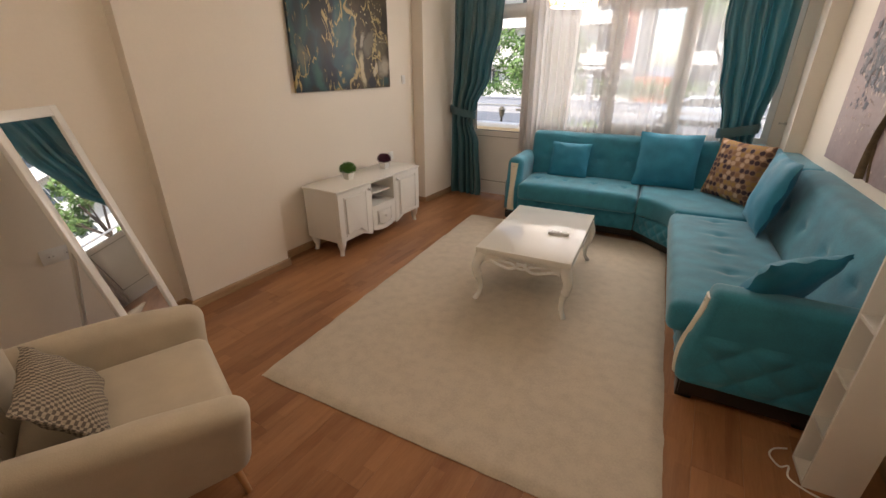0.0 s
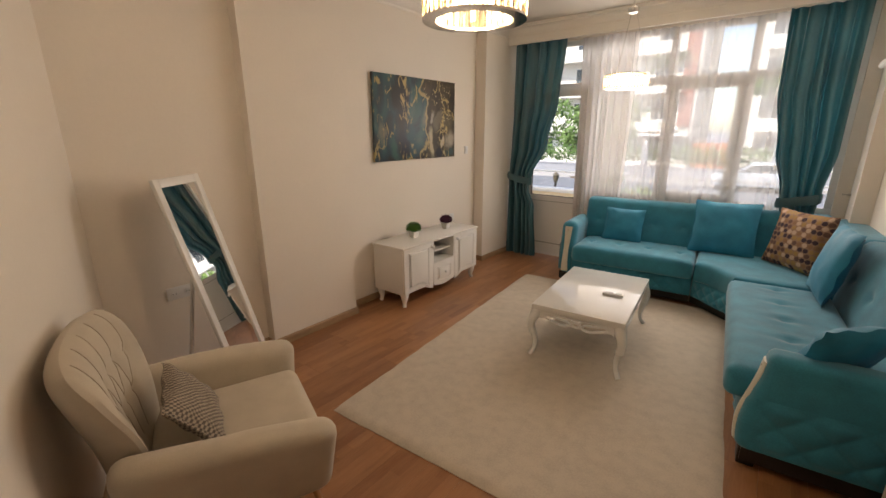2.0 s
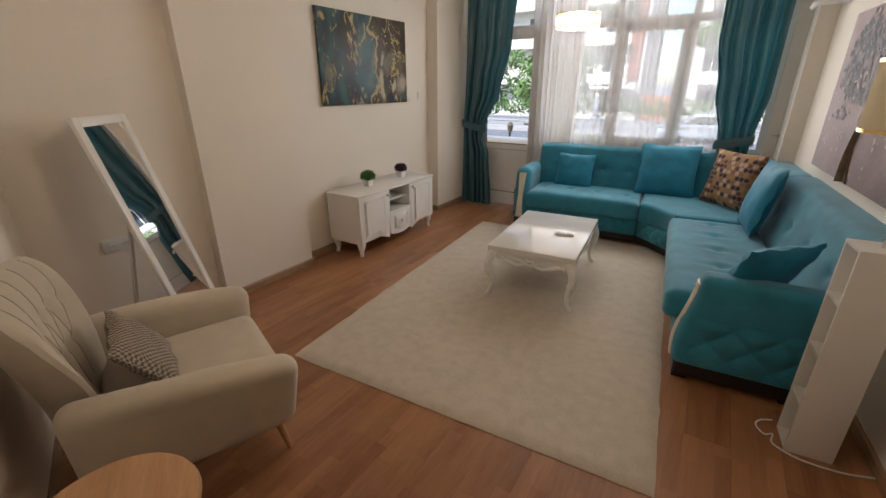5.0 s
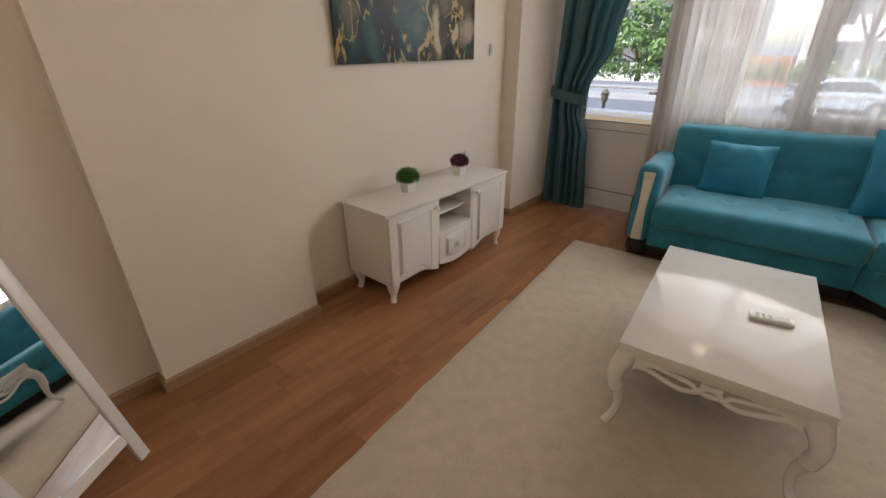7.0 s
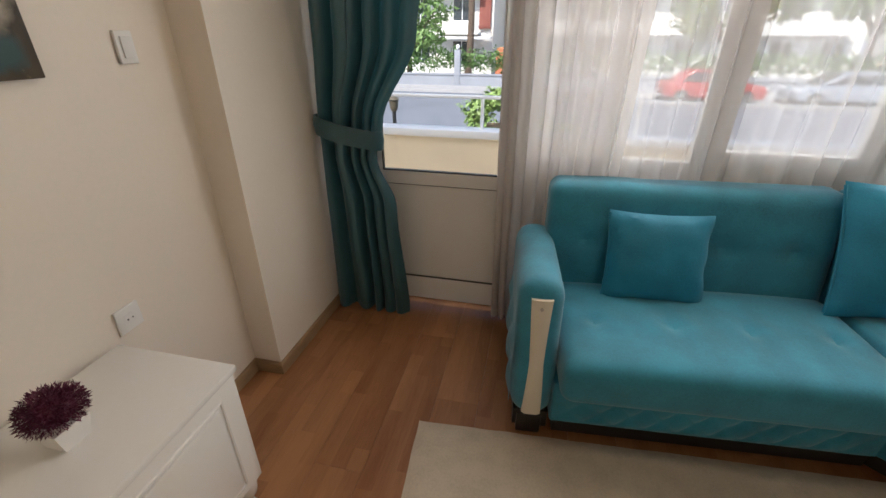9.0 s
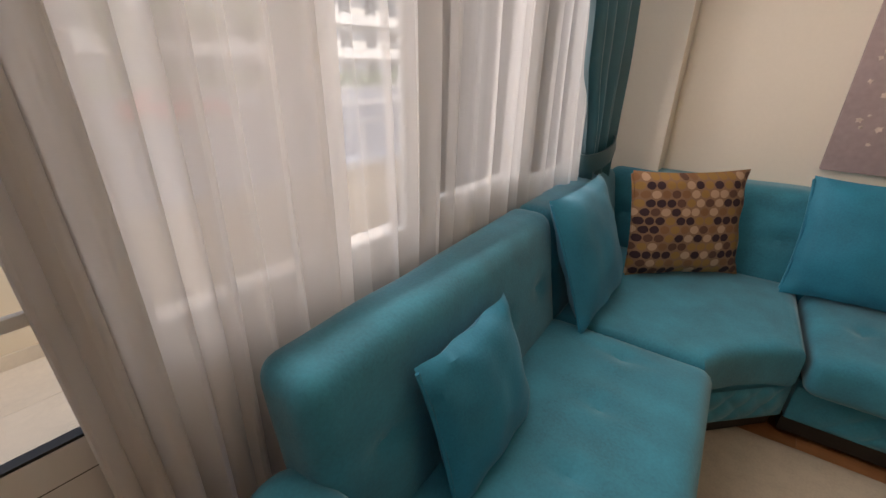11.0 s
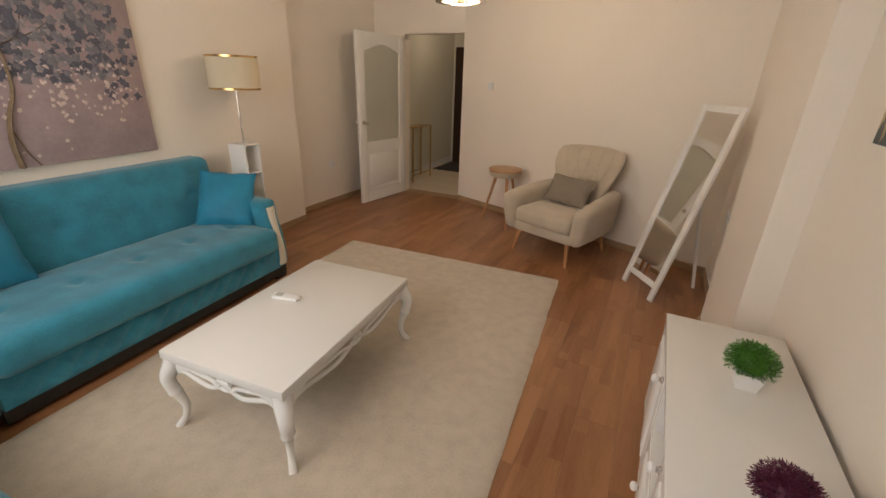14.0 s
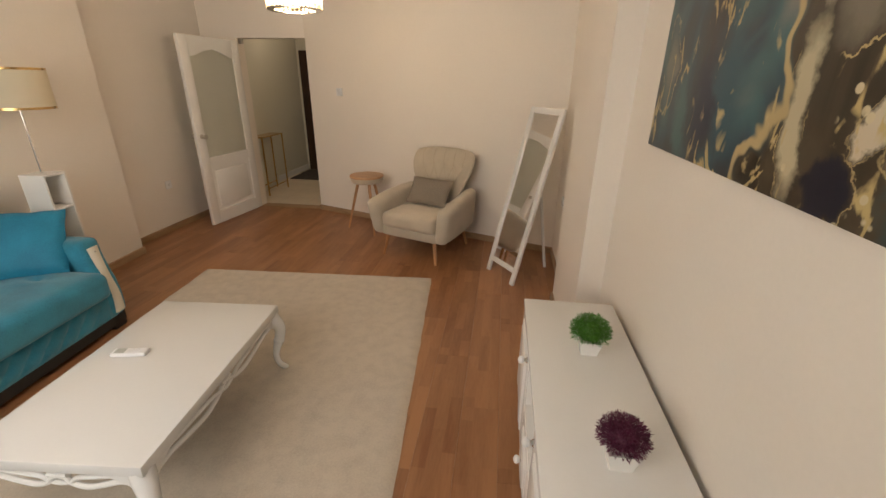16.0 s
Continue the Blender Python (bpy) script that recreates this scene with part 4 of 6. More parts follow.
def apron(length):
    """A carved rail: a thin edge with two scrolls that meet in the middle."""
    L = length / 2
    bm = extrude_y(bmesh.new(), [(-L, 0.370), (-L, 0.30), (-L + 0.03, 0.325), (-L + 0.08, 0.347), (-L * 0.4, 0.355), (L * 0.4, 0.355), (L - 0.08, 0.347), (L - 0.03, 0.325), (L, 0.30), (L, 0.370)], -0.010, 0.010)
    for s in (-1, 1):
        tube(bm, smooth_line([(s * L, 0, 0.315), (s * L * 0.82, 0, 0.318), (s * L * 0.6, 0, 0.300), (s * L * 0.35, 0, 0.285), (s * L * 0.16, 0, 0.300), (s * 0.02, 0, 0.325), (s * -0.035, 0, 0.338)], 5), 0.0105, 8)
        tube(bm, smooth_line([(s * L * 0.75, 0, 0.345), (s * L * 0.5, 0, 0.335), (s * L * 0.25, 0, 0.325), (s * 0.04, 0, 0.305), (s * 0.0, 0, 0.297)], 5), 0.009, 8)
    return bm


for sx in (-1, 1):
    at(part("apron", apron(tl_ - 0.13), M_WHITE, table), pose(sx * (tw / 2 - 0.025), 0, 0, 0, 0, 90))
    at(part("apron", apron(tw - 0.13), M_WHITE, table), pose(0, sx * (tl_ / 2 - 0.025), 0))
rem = thing("remote_control", pose(2.20, 3.70, 0.434, 0, 0, 12), "white remote control lying on the coffee table", "remote control")
part("body", B(-0.075, -0.024, 0, 0.075, 0.024, 0.019, bev=0.006), M_PVC, rem)
part("display", B(0.018, -0.017, 0.0188, 0.06, 0.017, 0.0205), mat("grey_display", (0.46, 0.48, 0.44), 0.3), rem)
for i in range(3):
    for j in (-1, 0, 1):
        part("button", B(-0.055 + 0.022 * i, j * 0.013 - 0.004, 0.0188, -0.043 + 0.022 * i, j * 0.013 + 0.004, 0.0215, bev=0.001), M_CAP, rem)

# ---- television console ----
con = thing("tv_console", pose(0.028, 3.225, 0), "white television console with panelled doors and a drawer", "cabinet")
D, L, TZ, BZ = 0.41, 1.22, 0.61, 0.135
for y in (0, L - 0.018):
    part("side_panel", B(0, y, BZ, D - 0.02, y + 0.018, TZ - 0.022), M_WHITE, con)
part("back_panel", B(0, 0.018, BZ, 0.012, L - 0.018, TZ - 0.022), M_WHITE, con)
part("bottom_panel", B(0.012, 0.018, BZ, D - 0.02, L - 0.018, BZ + 0.018), M_WHITE, con)
for y in (0.425, L - 0.443):
    part("divider", B(0.012, y, BZ + 0.018, D - 0.003, y + 0.018, TZ - 0.022), M_WHITE, con)
for z, x in ((0.345, D - 0.004), (0.455, D - 0.05)):
    part("shelf", B(0.012, 0.443, z, x, L - 0.443, z + 0.015), M_WHITE, con)
part("top", B(-0.003, -0.012, TZ - 0.022, D + 0.004, L + 0.012, TZ, bev=0.004), M_WHITE, con)


def front_panel(w, z0, z1, wave):
    """A fielded front with a waved lower edge, seen along x; y runs 0..w."""
    n = 14
    low = [(w * i / n, z0 + wave(i / n)) for i in range(n + 1)]
    yz = Matrix(((0, 0, 1, 0), (1, 0, 0, 0), (0, 1, 0, 0), (0, 0, 0, 1)))
    body = prism(bmesh.new(), low + [(w, z1), (0, z1)], 0, 0.02, m=yz, bev=0.002)
    i0 = 0.082
    inn = [(i0 + (w - 2 * i0) * i / n, z0 + 0.060 + wave(i / n)) for i in range(n + 1)]
    field = prism(bmesh.new(), inn + [(w - i0, z1 - 0.055), (i0, z1 - 0.055)], 0.018, 0.031, m=yz, bev=0.009)
    i1 = i0 - 0.012
    ln = [(i1 + (w - 2 * i1) * i / n, z0 + 0.043 + wave(i / n)) for i in range(n + 1)] + [(w - i1, z1 - 0.043), (i1, z1 - 0.043)]
    groove = bmesh.new()
    loop = [(0.0205, p[0], p[1]) for p in ln]
    tube(groove, loop + [loop[0]], 0.005, 6)
    return body, field, groove


def knob(parent, y, z):
    k = part("knob", lathe(bmesh.new(), [(0.006, 0.014), (0.013, 0.019), (0.0165, 0.027), (0.014, 0.035), (0.005, 0.040)], 16), M_PVC, parent, "white ceramic knob")
    k.matrix_basis = pose(0.02, y, z, 0, 90, 0)
    part("neck", lathe(bmesh.new(), [(0.013, 0), (0.013, 0.004), (0.008, 0.008), (0.008, 0.0155), (0.011, 0.018), (0.011, 0.020)], 16), M_CHROME, k, "chrome knob neck")


wav_l = lambda s: 0.035 * math.sin(math.pi * s) ** 2 + 0.012 - 0.045 * s * s
wav_r = lambda s: wav_l(1 - s)
wav_m = lambda s: -0.03 - 0.028 * math.sin(math.pi * s)
for y0, w, z0, z1, wv, ky, kz, nm in ((0.003, 0.425, 0.13, 0.585, wav_l, 0.395, 0.545, "door"), (L - 0.428, 0.425, 0.13, 0.585, wav_r, 0.03, 0.545, "door"), (0.436, L - 0.872, 0.155, 0.345, wav_m, 0.174, 0.235, "drawer")):
    a, f, g = front_panel(w, z0, z1, wv)
    d = at(part(nm, a, M_WHITE, con), pose(D - 0.02, y0, 0))
    part("fielded_panel", f, M_WHITE, d)
    part("bead", g, M_WHITE, d)
    knob(d, ky, kz)
for x, y in ((0.05, 0.05), (0.05, L - 0.05), (D - 0.05, 0.05), (D - 0.05, L - 0.05)):
    s = -1 if y < 0.5 else 1
    ft = tube(bmesh.new(), smooth_line([(0, 0, BZ + 0.03), (0.006 if x > 0.2 else -0.004, s * 0.008, 0.10), (0.0, s * 0.004, 0.05), (0.008 if x > 0.2 else -0.006, s * 0.014, 0.0)], 4), [0.044] * 3 + [0.042, 0.038, 0.034, 0.030, 0.026, 0.023, 0.021, 0.020, 0.021, 0.022], 10)
    at(part("foot", ft, M_WHITE, con), pose(x, y, 0))


def small_plant(name, p, material, label, seed, r=0.062):
    ob = thing(name, pose(*p), label, "plant")
    bm = bmesh.new()
    lo, hi, h = 0.030, 0.042, 0.062
    rings = [[bm.verts.new((sx * w, sy * w, z)) for sx, sy in ((-1, -1), (1, -1), (1, 1), (-1, 1))] for w, z in ((lo, 0), (hi, h), (hi - 0.005, h), (hi - 0.008, h - 0.012))]
    for a, b in zip(rings, rings[1:]):
        for i in range(4):
            bm.faces.new((a[i], a[(i + 1) % 4], b[(i + 1) % 4], b[i]))
    bm.faces.new(rings[0][::-1])
    bm.faces.new(rings[-1])
    part("pot", bm, M_WHITE, ob, "white square pot")
    rng = random.Random(seed)
    bm = bmesh.new()
    for k in range(2200):
        th, ph = rng.uniform(0, 2 * math.pi), math.acos(rng.uniform(-0.45, 1))
        d = Vector((math.sin(ph) * math.cos(th), math.sin(ph) * math.sin(th), math.cos(ph) * 0.8))
        rr = r * rng.uniform(0.62, 1.02)
        c = Vector((0, 0, h + 0.035)) + d * rr
        side = d.cross(Vector((rng.uniform(-1, 1), rng.uniform(-1, 1), rng.uniform(-1, 1)))).normalized()
        up = (d + 0.5 * side.cross(d) * rng.uniform(-1, 1)).normalized()
        w, l = 0.0045, rng.uniform(0.010, 0.018)
        v = [bm.verts.new(c - side * w), bm.verts.new(c + up * l * 0.5 + d * 0.002), bm.verts.new(c + side * w), bm.verts.new(c + up * l)]
        bm.faces.new((v[0], v[1], v[3]))
        bm.faces.new((v[1], v[2], v[3]))
    clump_core = bmesh.new()
    bmesh.ops.create_icosphere(clump_core, subdivisions=3, radius=r * 0.72, matrix=Matrix.Translation((0, 0, h + 0.035)) @ Matrix.Diagonal((1, 1, 0.8, 1)))
    for v in clump_core.verts:
        v.co += v.normal * 0.006 * noise.noise(v.co * 90)
    part("foliage_core", clump_core, material, ob)
    f = part("foliage", bm, material, ob)
    f["kind"] = "stuff"
    return ob


small_plant("potted_plant", (0.212, 3.617, 0.61), M_LEAFP, "small green artificial plant in a white pot", 11, 0.070)
small_plant("potted_plant", (0.220, 4.144, 0.61), M_PURPLE, "small purple artificial plant in a white pot", 12, 0.061)

# ---- paintings ----
m = bpy.data.materials.new("marbled_ink_painting")
m.use_nodes = True
nt = m.node_tree
b = nt.nodes["Principled BSDF"]
b.inputs["Roughness"].default_value = 0.42
tc = nt.nodes.new("ShaderNodeTexCoord")


def ramp_of(nt, source, stops, sharp=False):
    r = nt.nodes.new("ShaderNodeValToRGB")
    while len(r.color_ramp.elements) < len(stops):
        r.color_ramp.elements.new(0.5)
    for e, (p_, c_) in zip(r.color_ramp.elements, stops):
        e.position, e.color = p_, (*c_, 1)
    nt.links.new(source, r.inputs[0])
    return r.outputs[0]


def ink_noise(scale, stretch, detail, twist, shift):
    mp = add_node(nt, "ShaderNodeMapping", Scale=stretch, Location=shift, Rotation=(radians(18), 0, 0))
    nt.links.new(tc.outputs["Object"], mp.inputs["Vector"])
    n = add_node(nt, "ShaderNodeTexNoise", Scale=scale, Detail=detail, Distortion=twist, Roughness=0.5)
    nt.links.new(mp.outputs[0], n.inputs["Vector"])
    return n.outputs[0]


def blend(f, a, b):
    mx = nt.nodes.new("ShaderNodeMix")
    mx.data_type = "RGBA"
    nt.links.new(f, mx.inputs["Factor"])
    for sock, v in (("A", a), ("B", b)):
        if isinstance(v, tuple):
            mx.inputs[sock].default_value = (*v, 1)
        else:
            nt.links.new(v, mx.inputs[sock])
    return mx.outputs["Result"]


K0, K1 = (0.0, 0.0, 0.0), (1.0, 1.0, 1.0)
cool = ramp_of(nt, ink_noise(2.4, (1, 1.5, 0.8), 3, 0.9, (3.1, 0.4, 1.7)), [(0.30, (0.016, 0.016, 0.020)), (0.42, (0.035, 0.034, 0.036)), (0.50, (0.025, 0.055, 0.075)), (0.58, (0.045, 0.115, 0.125)), (0.68, (0.17, 0.18, 0.16))])
sp = nt.nodes.new("ShaderNodeSeparateXYZ")
nt.links.new(tc.outputs["Object"], sp.inputs[0])
wob = nt.nodes.new("ShaderNodeMath")
wob.operation = "MULTIPLY_ADD"
wob.inputs[1].default_value = 0.5
nt.links.new(ink_noise(3.0, (1, 1, 1), 3, 0.5, (9, 1, 2)), wob.inputs[0])
nt.links.new(sp.outputs["Y"], wob.inputs[2])
side = ramp_of(nt, wob.outputs[0], [(0.95, K0), (1.0, K1)])
# hand-laid ink shapes: centre y z, half sizes, tilt, colour, soft rim, gilt edge
wn2 = add_node(nt, "ShaderNodeTexNoise", Scale=7.0, Detail=5, Roughness=0.6)
nt.links.new(tc.outputs["Object"], wn2.inputs["Vector"])
wv = nt.nodes.new("ShaderNodeVectorMath")
wv.operation = "MULTIPLY_ADD"
wv.inputs[1].default_value = (0.16, 0.16, 0.16)
nt.links.new(wn2.outputs["Color"], wv.inputs[0])
nt.links.new(tc.outputs["Object"], wv.inputs[2])


def ink_shape(base, y, z, ry, rz, tilt, colour, soft, gilt=0.0):
    mp = add_node(nt, "ShaderNodeMapping", Location=(0, y + 0.08, z + 0.08), Rotation=(radians(tilt), 0, 0), Scale=(100, ry, rz))
    mp.vector_type = "TEXTURE"
    nt.links.new(wv.outputs[0], mp.inputs["Vector"])
    ln = nt.nodes.new("ShaderNodeVectorMath")
    ln.operation = "LENGTH"
    nt.links.new(mp.outputs[0], ln.inputs[0])
    half = nt.nodes.new("ShaderNodeMath")
    half.operation = "MULTIPLY"
    half.inputs[1].default_value = 0.5
    nt.links.new(ln.outputs["Value"], half.inputs[0])
    base = blend(ramp_of(nt, half.outputs[0], [(0.5 - soft, K1), (0.5, K0)]), base, colour)
    if gilt > 0:
        rim = ramp_of(nt, half.outputs[0], [(0.485, K0), (0.50, (gilt,) * 3), (0.515, (gilt,) * 3), (0.53, K0)])
        ed = nt.nodes.new("ShaderNodeMath")
        ed.operation = "MULTIPLY"
        nt.links.new(rim, ed.inputs[0])
        nt.links.new(patch, ed.inputs[1])
        base = blend(ed.outputs[0], base, (0.52, 0.40, 0.19))
    return base


fine_ = ramp_of(nt, ink_noise(4.2, (1, 1.6, 0.75), 9, 1.0, (5, 2, 8)), [(0.485, K0), (0.50, K1), (0.53, K1), (0.545, K0)])
patch = ramp_of(nt, ink_noise(5.5, (1, 1.5, 0.8), 4, 0.5, (1, 7, 3)), [(0.44, K0), (0.52, K1)])
few = ramp_of(nt, ink_noise(5.5, (1, 1.5, 0.8), 4, 0.5, (1, 7, 3)), [(0.53, K0), (0.58, K1)])
pic = blend(ramp_of(nt, wob.outputs[0], [(0.96, K0), (1.0, K1)]), cool, blend(ramp_of(nt, ink_noise(3.4, (1, 1.3, 0.9), 4, 1.2, (0.6, 2.4, 0.9)), [(0.40, K0), (0.62, K1)]), (0.022, 0.016, 0.010), (0.075, 0.055, 0.032)))
pic = ink_shape(pic, 0.34, 0.62, 0.17, 0.20, 10, (0.022, 0.023, 0.026), 0.25)
pic = ink_shape(pic, 0.60, 0.58, 0.08, 0.26, -6, (0.040, 0.105, 0.105), 0.30)
pic = ink_shape(pic, 0.52, 0.20, 0.12, 0.20, 14, (0.020, 0.075, 0.100), 0.30)
pic = ink_shape(pic, 0.40, 0.16, 0.08, 0.16, 12, (0.012, 0.018, 0.040), 0.22)
pic = ink_shape(pic, 0.10, 0.28, 0.06, 0.15, 8, (0.17, 0.17, 0.14), 0.25, 0.8)
pic = ink_shape(pic, 0.27, 0.10, 0.06, 0.16, 16, (0.05, 0.13, 0.125), 0.28)
pic = ink_shape(pic, 1.12, 0.38, 0.13, 0.13, -40, (0.12, 0.10, 0.065), 0.20, 1.0)
pic = ink_shape(pic, 0.95, 0.40, 0.07, 0.15, -42, (0.17, 0.145, 0.105), 0.22, 1.0)
pic = ink_shape(pic, 0.83, 0.16, 0.045, 0.19, 6, (0.50, 0.43, 0.28), 0.20, 1.0)
pic = ink_shape(pic, 1.16, 0.20, 0.09, 0.12, -30, (0.44, 0.39, 0.31), 0.30, 0.6)
pic = ink_shape(pic, 0.85, 0.42, 0.035, 0.09, -20, (0.38, 0.33, 0.26), 0.22, 1.0)
pic = ink_shape(pic, 1.03, 0.16, 0.035, 0.06, -20, (0.55, 0.47, 0.34), 0.12, 0.6)
pic = ink_shape(pic, 0.96, 0.05, 0.08, 0.06, 0, (0.008, 0.010, 0.022), 0.10, 0.7)
pic = ink_shape(pic, 1.15, 0.06, 0.08, 0.06, 20, (0.03, 0.075, 0.08), 0.25)
gold = nt.nodes.new("ShaderNodeMath")
gold.operation = "MULTIPLY"
nt.links.new(fine_, gold.inputs[0])
nt.links.new(few, gold.inputs[1])
pic = blend(gold.outputs[0], pic, (0.50, 0.38, 0.17))
seam_ = ramp_of(nt, wob.outputs[0], [(0.945, K0), (0.955, K1), (0.975, K1), (0.985, K0)])
pic = blend(seam_, pic, (0.46, 0.35, 0.17))
spk = add_node(nt, "ShaderNodeTexVoronoi", Scale=26.0, Randomness=1.0)
nt.links.new(tc.outputs["Object"], spk.inputs["Vector"])
sm = nt.nodes.new("ShaderNodeMath")
sm.operation = "MULTIPLY"
nt.links.new(ramp_of(nt, spk.outputs["Distance"], [(0.20, K1), (0.26, K0)]), sm.inputs[0])
nt.links.new(side, sm.inputs[1])
sm2 = nt.nodes.new("ShaderNodeMath")
sm2.operation = "MULTIPLY"
nt.links.new(sm.outputs[0], sm2.inputs[0])
nt.links.new(few, sm2.inputs[1])
pic = blend(sm2.outputs[0], pic, (0.58, 0.50, 0.32))
nt.links.new(pic, b.inputs["Base Color"])
M_INK = m
pa = thing("painting", pose(0.002, 3.30, 1.376), "dark abstract marbled painting with gold veins", "painting")
part("canvas", B(0.004, 0.001, 0.001, 0.03, 1.249, 0.803, bev=0.003), M_INK, pa)
part("stretcher_frame", B(0, 0.012, 0.012, 0.0038, 1.238, 0.792), M_DARKWOOD, pa, "dark wooden stretcher behind the canvas")

yb, yf = 3.235, 4.775
pb_m = Matrix.Translation((east(yf) - 0.002, yf, 0.988)) @ Matrix.Rotation(math.atan2(yb - yf, east(yb) - east(yf)), 4, "Z")
pb = thing("painting", pb_m, "mauve painting of a blossoming tree above the sofa", "painting")
PW, PH = math.hypot(yb - yf, east(yb) - east(yf)), 1.025
M_MAUVE = mat("mauve_canvas", (0.36, 0.28, 0.29), 0.6, 0, 0.16, 5, 40, 0.2)
part("canvas", B(0, -0.032, 0, PW, 0.0, PH, bev=0.003), M_MAUVE, pb)
part("trunk", tube(tube(bmesh.new(), smooth_line([(PW * 0.485, -0.033, 0.003), (PW * 0.480, -0.034, 0.13), (PW * 0.495, -0.034, 0.27), (PW * 0.530, -0.034, 0.42), (PW * 0.530, -0.034, 0.60), (PW * 0.505, -0.034, 0.68)], 6), [0.038 - 0.0008 * i for i in range(31)], 8, 0.35), smooth_line([(PW * 0.545, -0.033, 0.003), (PW * 0.515, -0.034, 0.09), (PW * 0.495, -0.034, 0.2)], 6), 0.010, 8, 0.35), mat("painted_trunk", (0.16, 0.11, 0.06), 0.5, 0, 0.4, 20, 80, 0.3), pb, "painted brown tree trunk")
for s, ex, ez in ((1, 0.72, 0.80), (-1, 0.36, 0.82), (1, 0.64, 0.93), (-1, 0.45, 0.95)):
    part("branch", tube(bmesh.new(), smooth_line([(PW * 0.525, -0.033, 0.63), (PW * (0.56 + ex) / 2, -0.033, 0.71), (PW * ex, -0.033, ez)], 5), [0.009 - 0.0006 * i for i in range(11)], 6, 0.4), M_BARK, pb)


def blossoms(seed, count, size, where):
    rng = random.Random(seed)
    bm = bmesh.new()
    k = 0
    while k < count:
        x, z = where(rng)
        if not (0.02 < x < PW - 0.02 and 0.02 < z < PH - 0.02):
            continue
        k += 1
        s = size * rng.uniform(0.6, 1.3)
        a0 = rng.uniform(0, 6)
        y = -0.0335 - rng.uniform(0, 0.004)
        n = rng.choice((4, 5))
        c = bm.verts.new((x, y - 0.003, z))
        rim = []
        for j in range(2 * n):
            r = s * (1.0 if j % 2 == 0 else 0.62) * rng.uniform(0.75, 1.15)
            a = a0 + math.pi * j / n
            rim.append(bm.verts.new((min(PW - 0.004, max(0.004, x + r * math.cos(a))), y, min(PH - 0.004, max(0.004, z + r * math.sin(a))))))
        for j in range(2 * n):
            bm.faces.new((c, rim[j], rim[(j + 1) % (2 * n)]))
    return bm


def crown(rng):
    a, r = rng.uniform(0, 2 * math.pi), rng.random() ** 0.55
    return PW * 0.53 + PW * 0.47 * r * math.cos(a), 0.80 + 0.34 * r * math.sin(a) - 0.14 * (r * math.cos(a)) ** 2


for seed, count, size, col, where in ((1, 250, 0.031, (0.085, 0.09, 0.12), crown), (2, 230, 0.032, (0.17, 0.165, 0.19), crown), (3, 160, 0.024, (0.29, 0.26, 0.28), crown), (4, 230, 0.014, (0.60, 0.50, 0.47), lambda g: (g.uniform(0.05, PW - 0.05), g.gauss(0.42, 0.13))), (5, 34, 0.026, (0.10, 0.10, 0.14), lambda g: (g.choice((0.17, 0.27, 0.84, 0.93)) * PW + g.gauss(0, 0.05), g.uniform(0.36, 0.62)))):
    f = part("painted_blossoms", blossoms(seed, count, size, where), mat("blossom_paint", col, 0.6, 0, 0.3, 30, 90), pb)
    f["kind"] = "stuff"

# ---- standing mirror ----
mi = thing("standing_mirror", pose(0.547, 1.703, 0, 0, 0, 124.8), "white-framed standing mirror tilted back on its leg", "mirror")
tilt = Matrix.Rotation(radians(-14.5), 4, "X")
MW, MH = 0.40, 1.45
for x0, x1, z0, z1, nm in ((-MW / 2, -MW / 2 + 0.045, 0, MH, "stile"), (MW / 2 - 0.045, MW / 2, 0, MH, "stile"), (-MW / 2 + 0.045, MW / 2 - 0.045, MH - 0.05, MH - 0.001, "top_rail"), (-MW / 2 + 0.045, MW / 2 - 0.045, 0.10, 0.145, "bottom_rail")):
    at(part(nm, B(x0, -0.012, z0, x1, 0.012, z1, bev=0.003), M_WHITE, mi), tilt)
at(part("mirror_glass", B(-MW / 2 + 0.042, -0.002, 0.142, MW / 2 - 0.042, 0.004, MH - 0.048), M_MIRROR, mi, "silvered mirror glass"), tilt)
at(part("back_board", B(-MW / 2 + 0.03, 0.0045, 0.13, MW / 2 - 0.03, 0.010, MH - 0.04), M_CAP, mi), tilt)
part("back_leg", tube(bmesh.new(), [(0.0, 0.30, 1.12), (0.0, 0.50, 0.0)], 0.014, 6), M_WHITE, mi)
part("crossbar", tube(bmesh.new(), [(-0.16, 0.055, 0.16), (0.16, 0.055, 0.16)], 0.008, 6), M_WHITE, mi)

# ---- armchair ----
ac = thing("armchair", pose(1.29, 1.14, 0, 0, 0, -20.5), "beige upholstered wing armchair with tapered wooden legs", "armchair")
for sx in (-1, 1):
    for sy in (-1, 1):
        bx, by = sx * 0.25, (0.30 if sy > 0 else -0.27)
        part("leg", tube(bmesh.new(), [(bx * 1.16, by + sy * 0.045, 0), (bx, by, 0.24)], [0.012, 0.021], 12), M_LEGWOOD, ac, "tapered wooden leg")
part("seat_frame", B(-0.31, -0.33, 0.205, 0.31, 0.35, 0.315, bev=0.03, seg=3), M_BEIGE, ac)
at(part("seat_cushion", rounded(0.58, 0.64, 0.15, 0.055, 10, 10, 3), M_BEIGE, ac), pose(0, 0.065, 0.295))


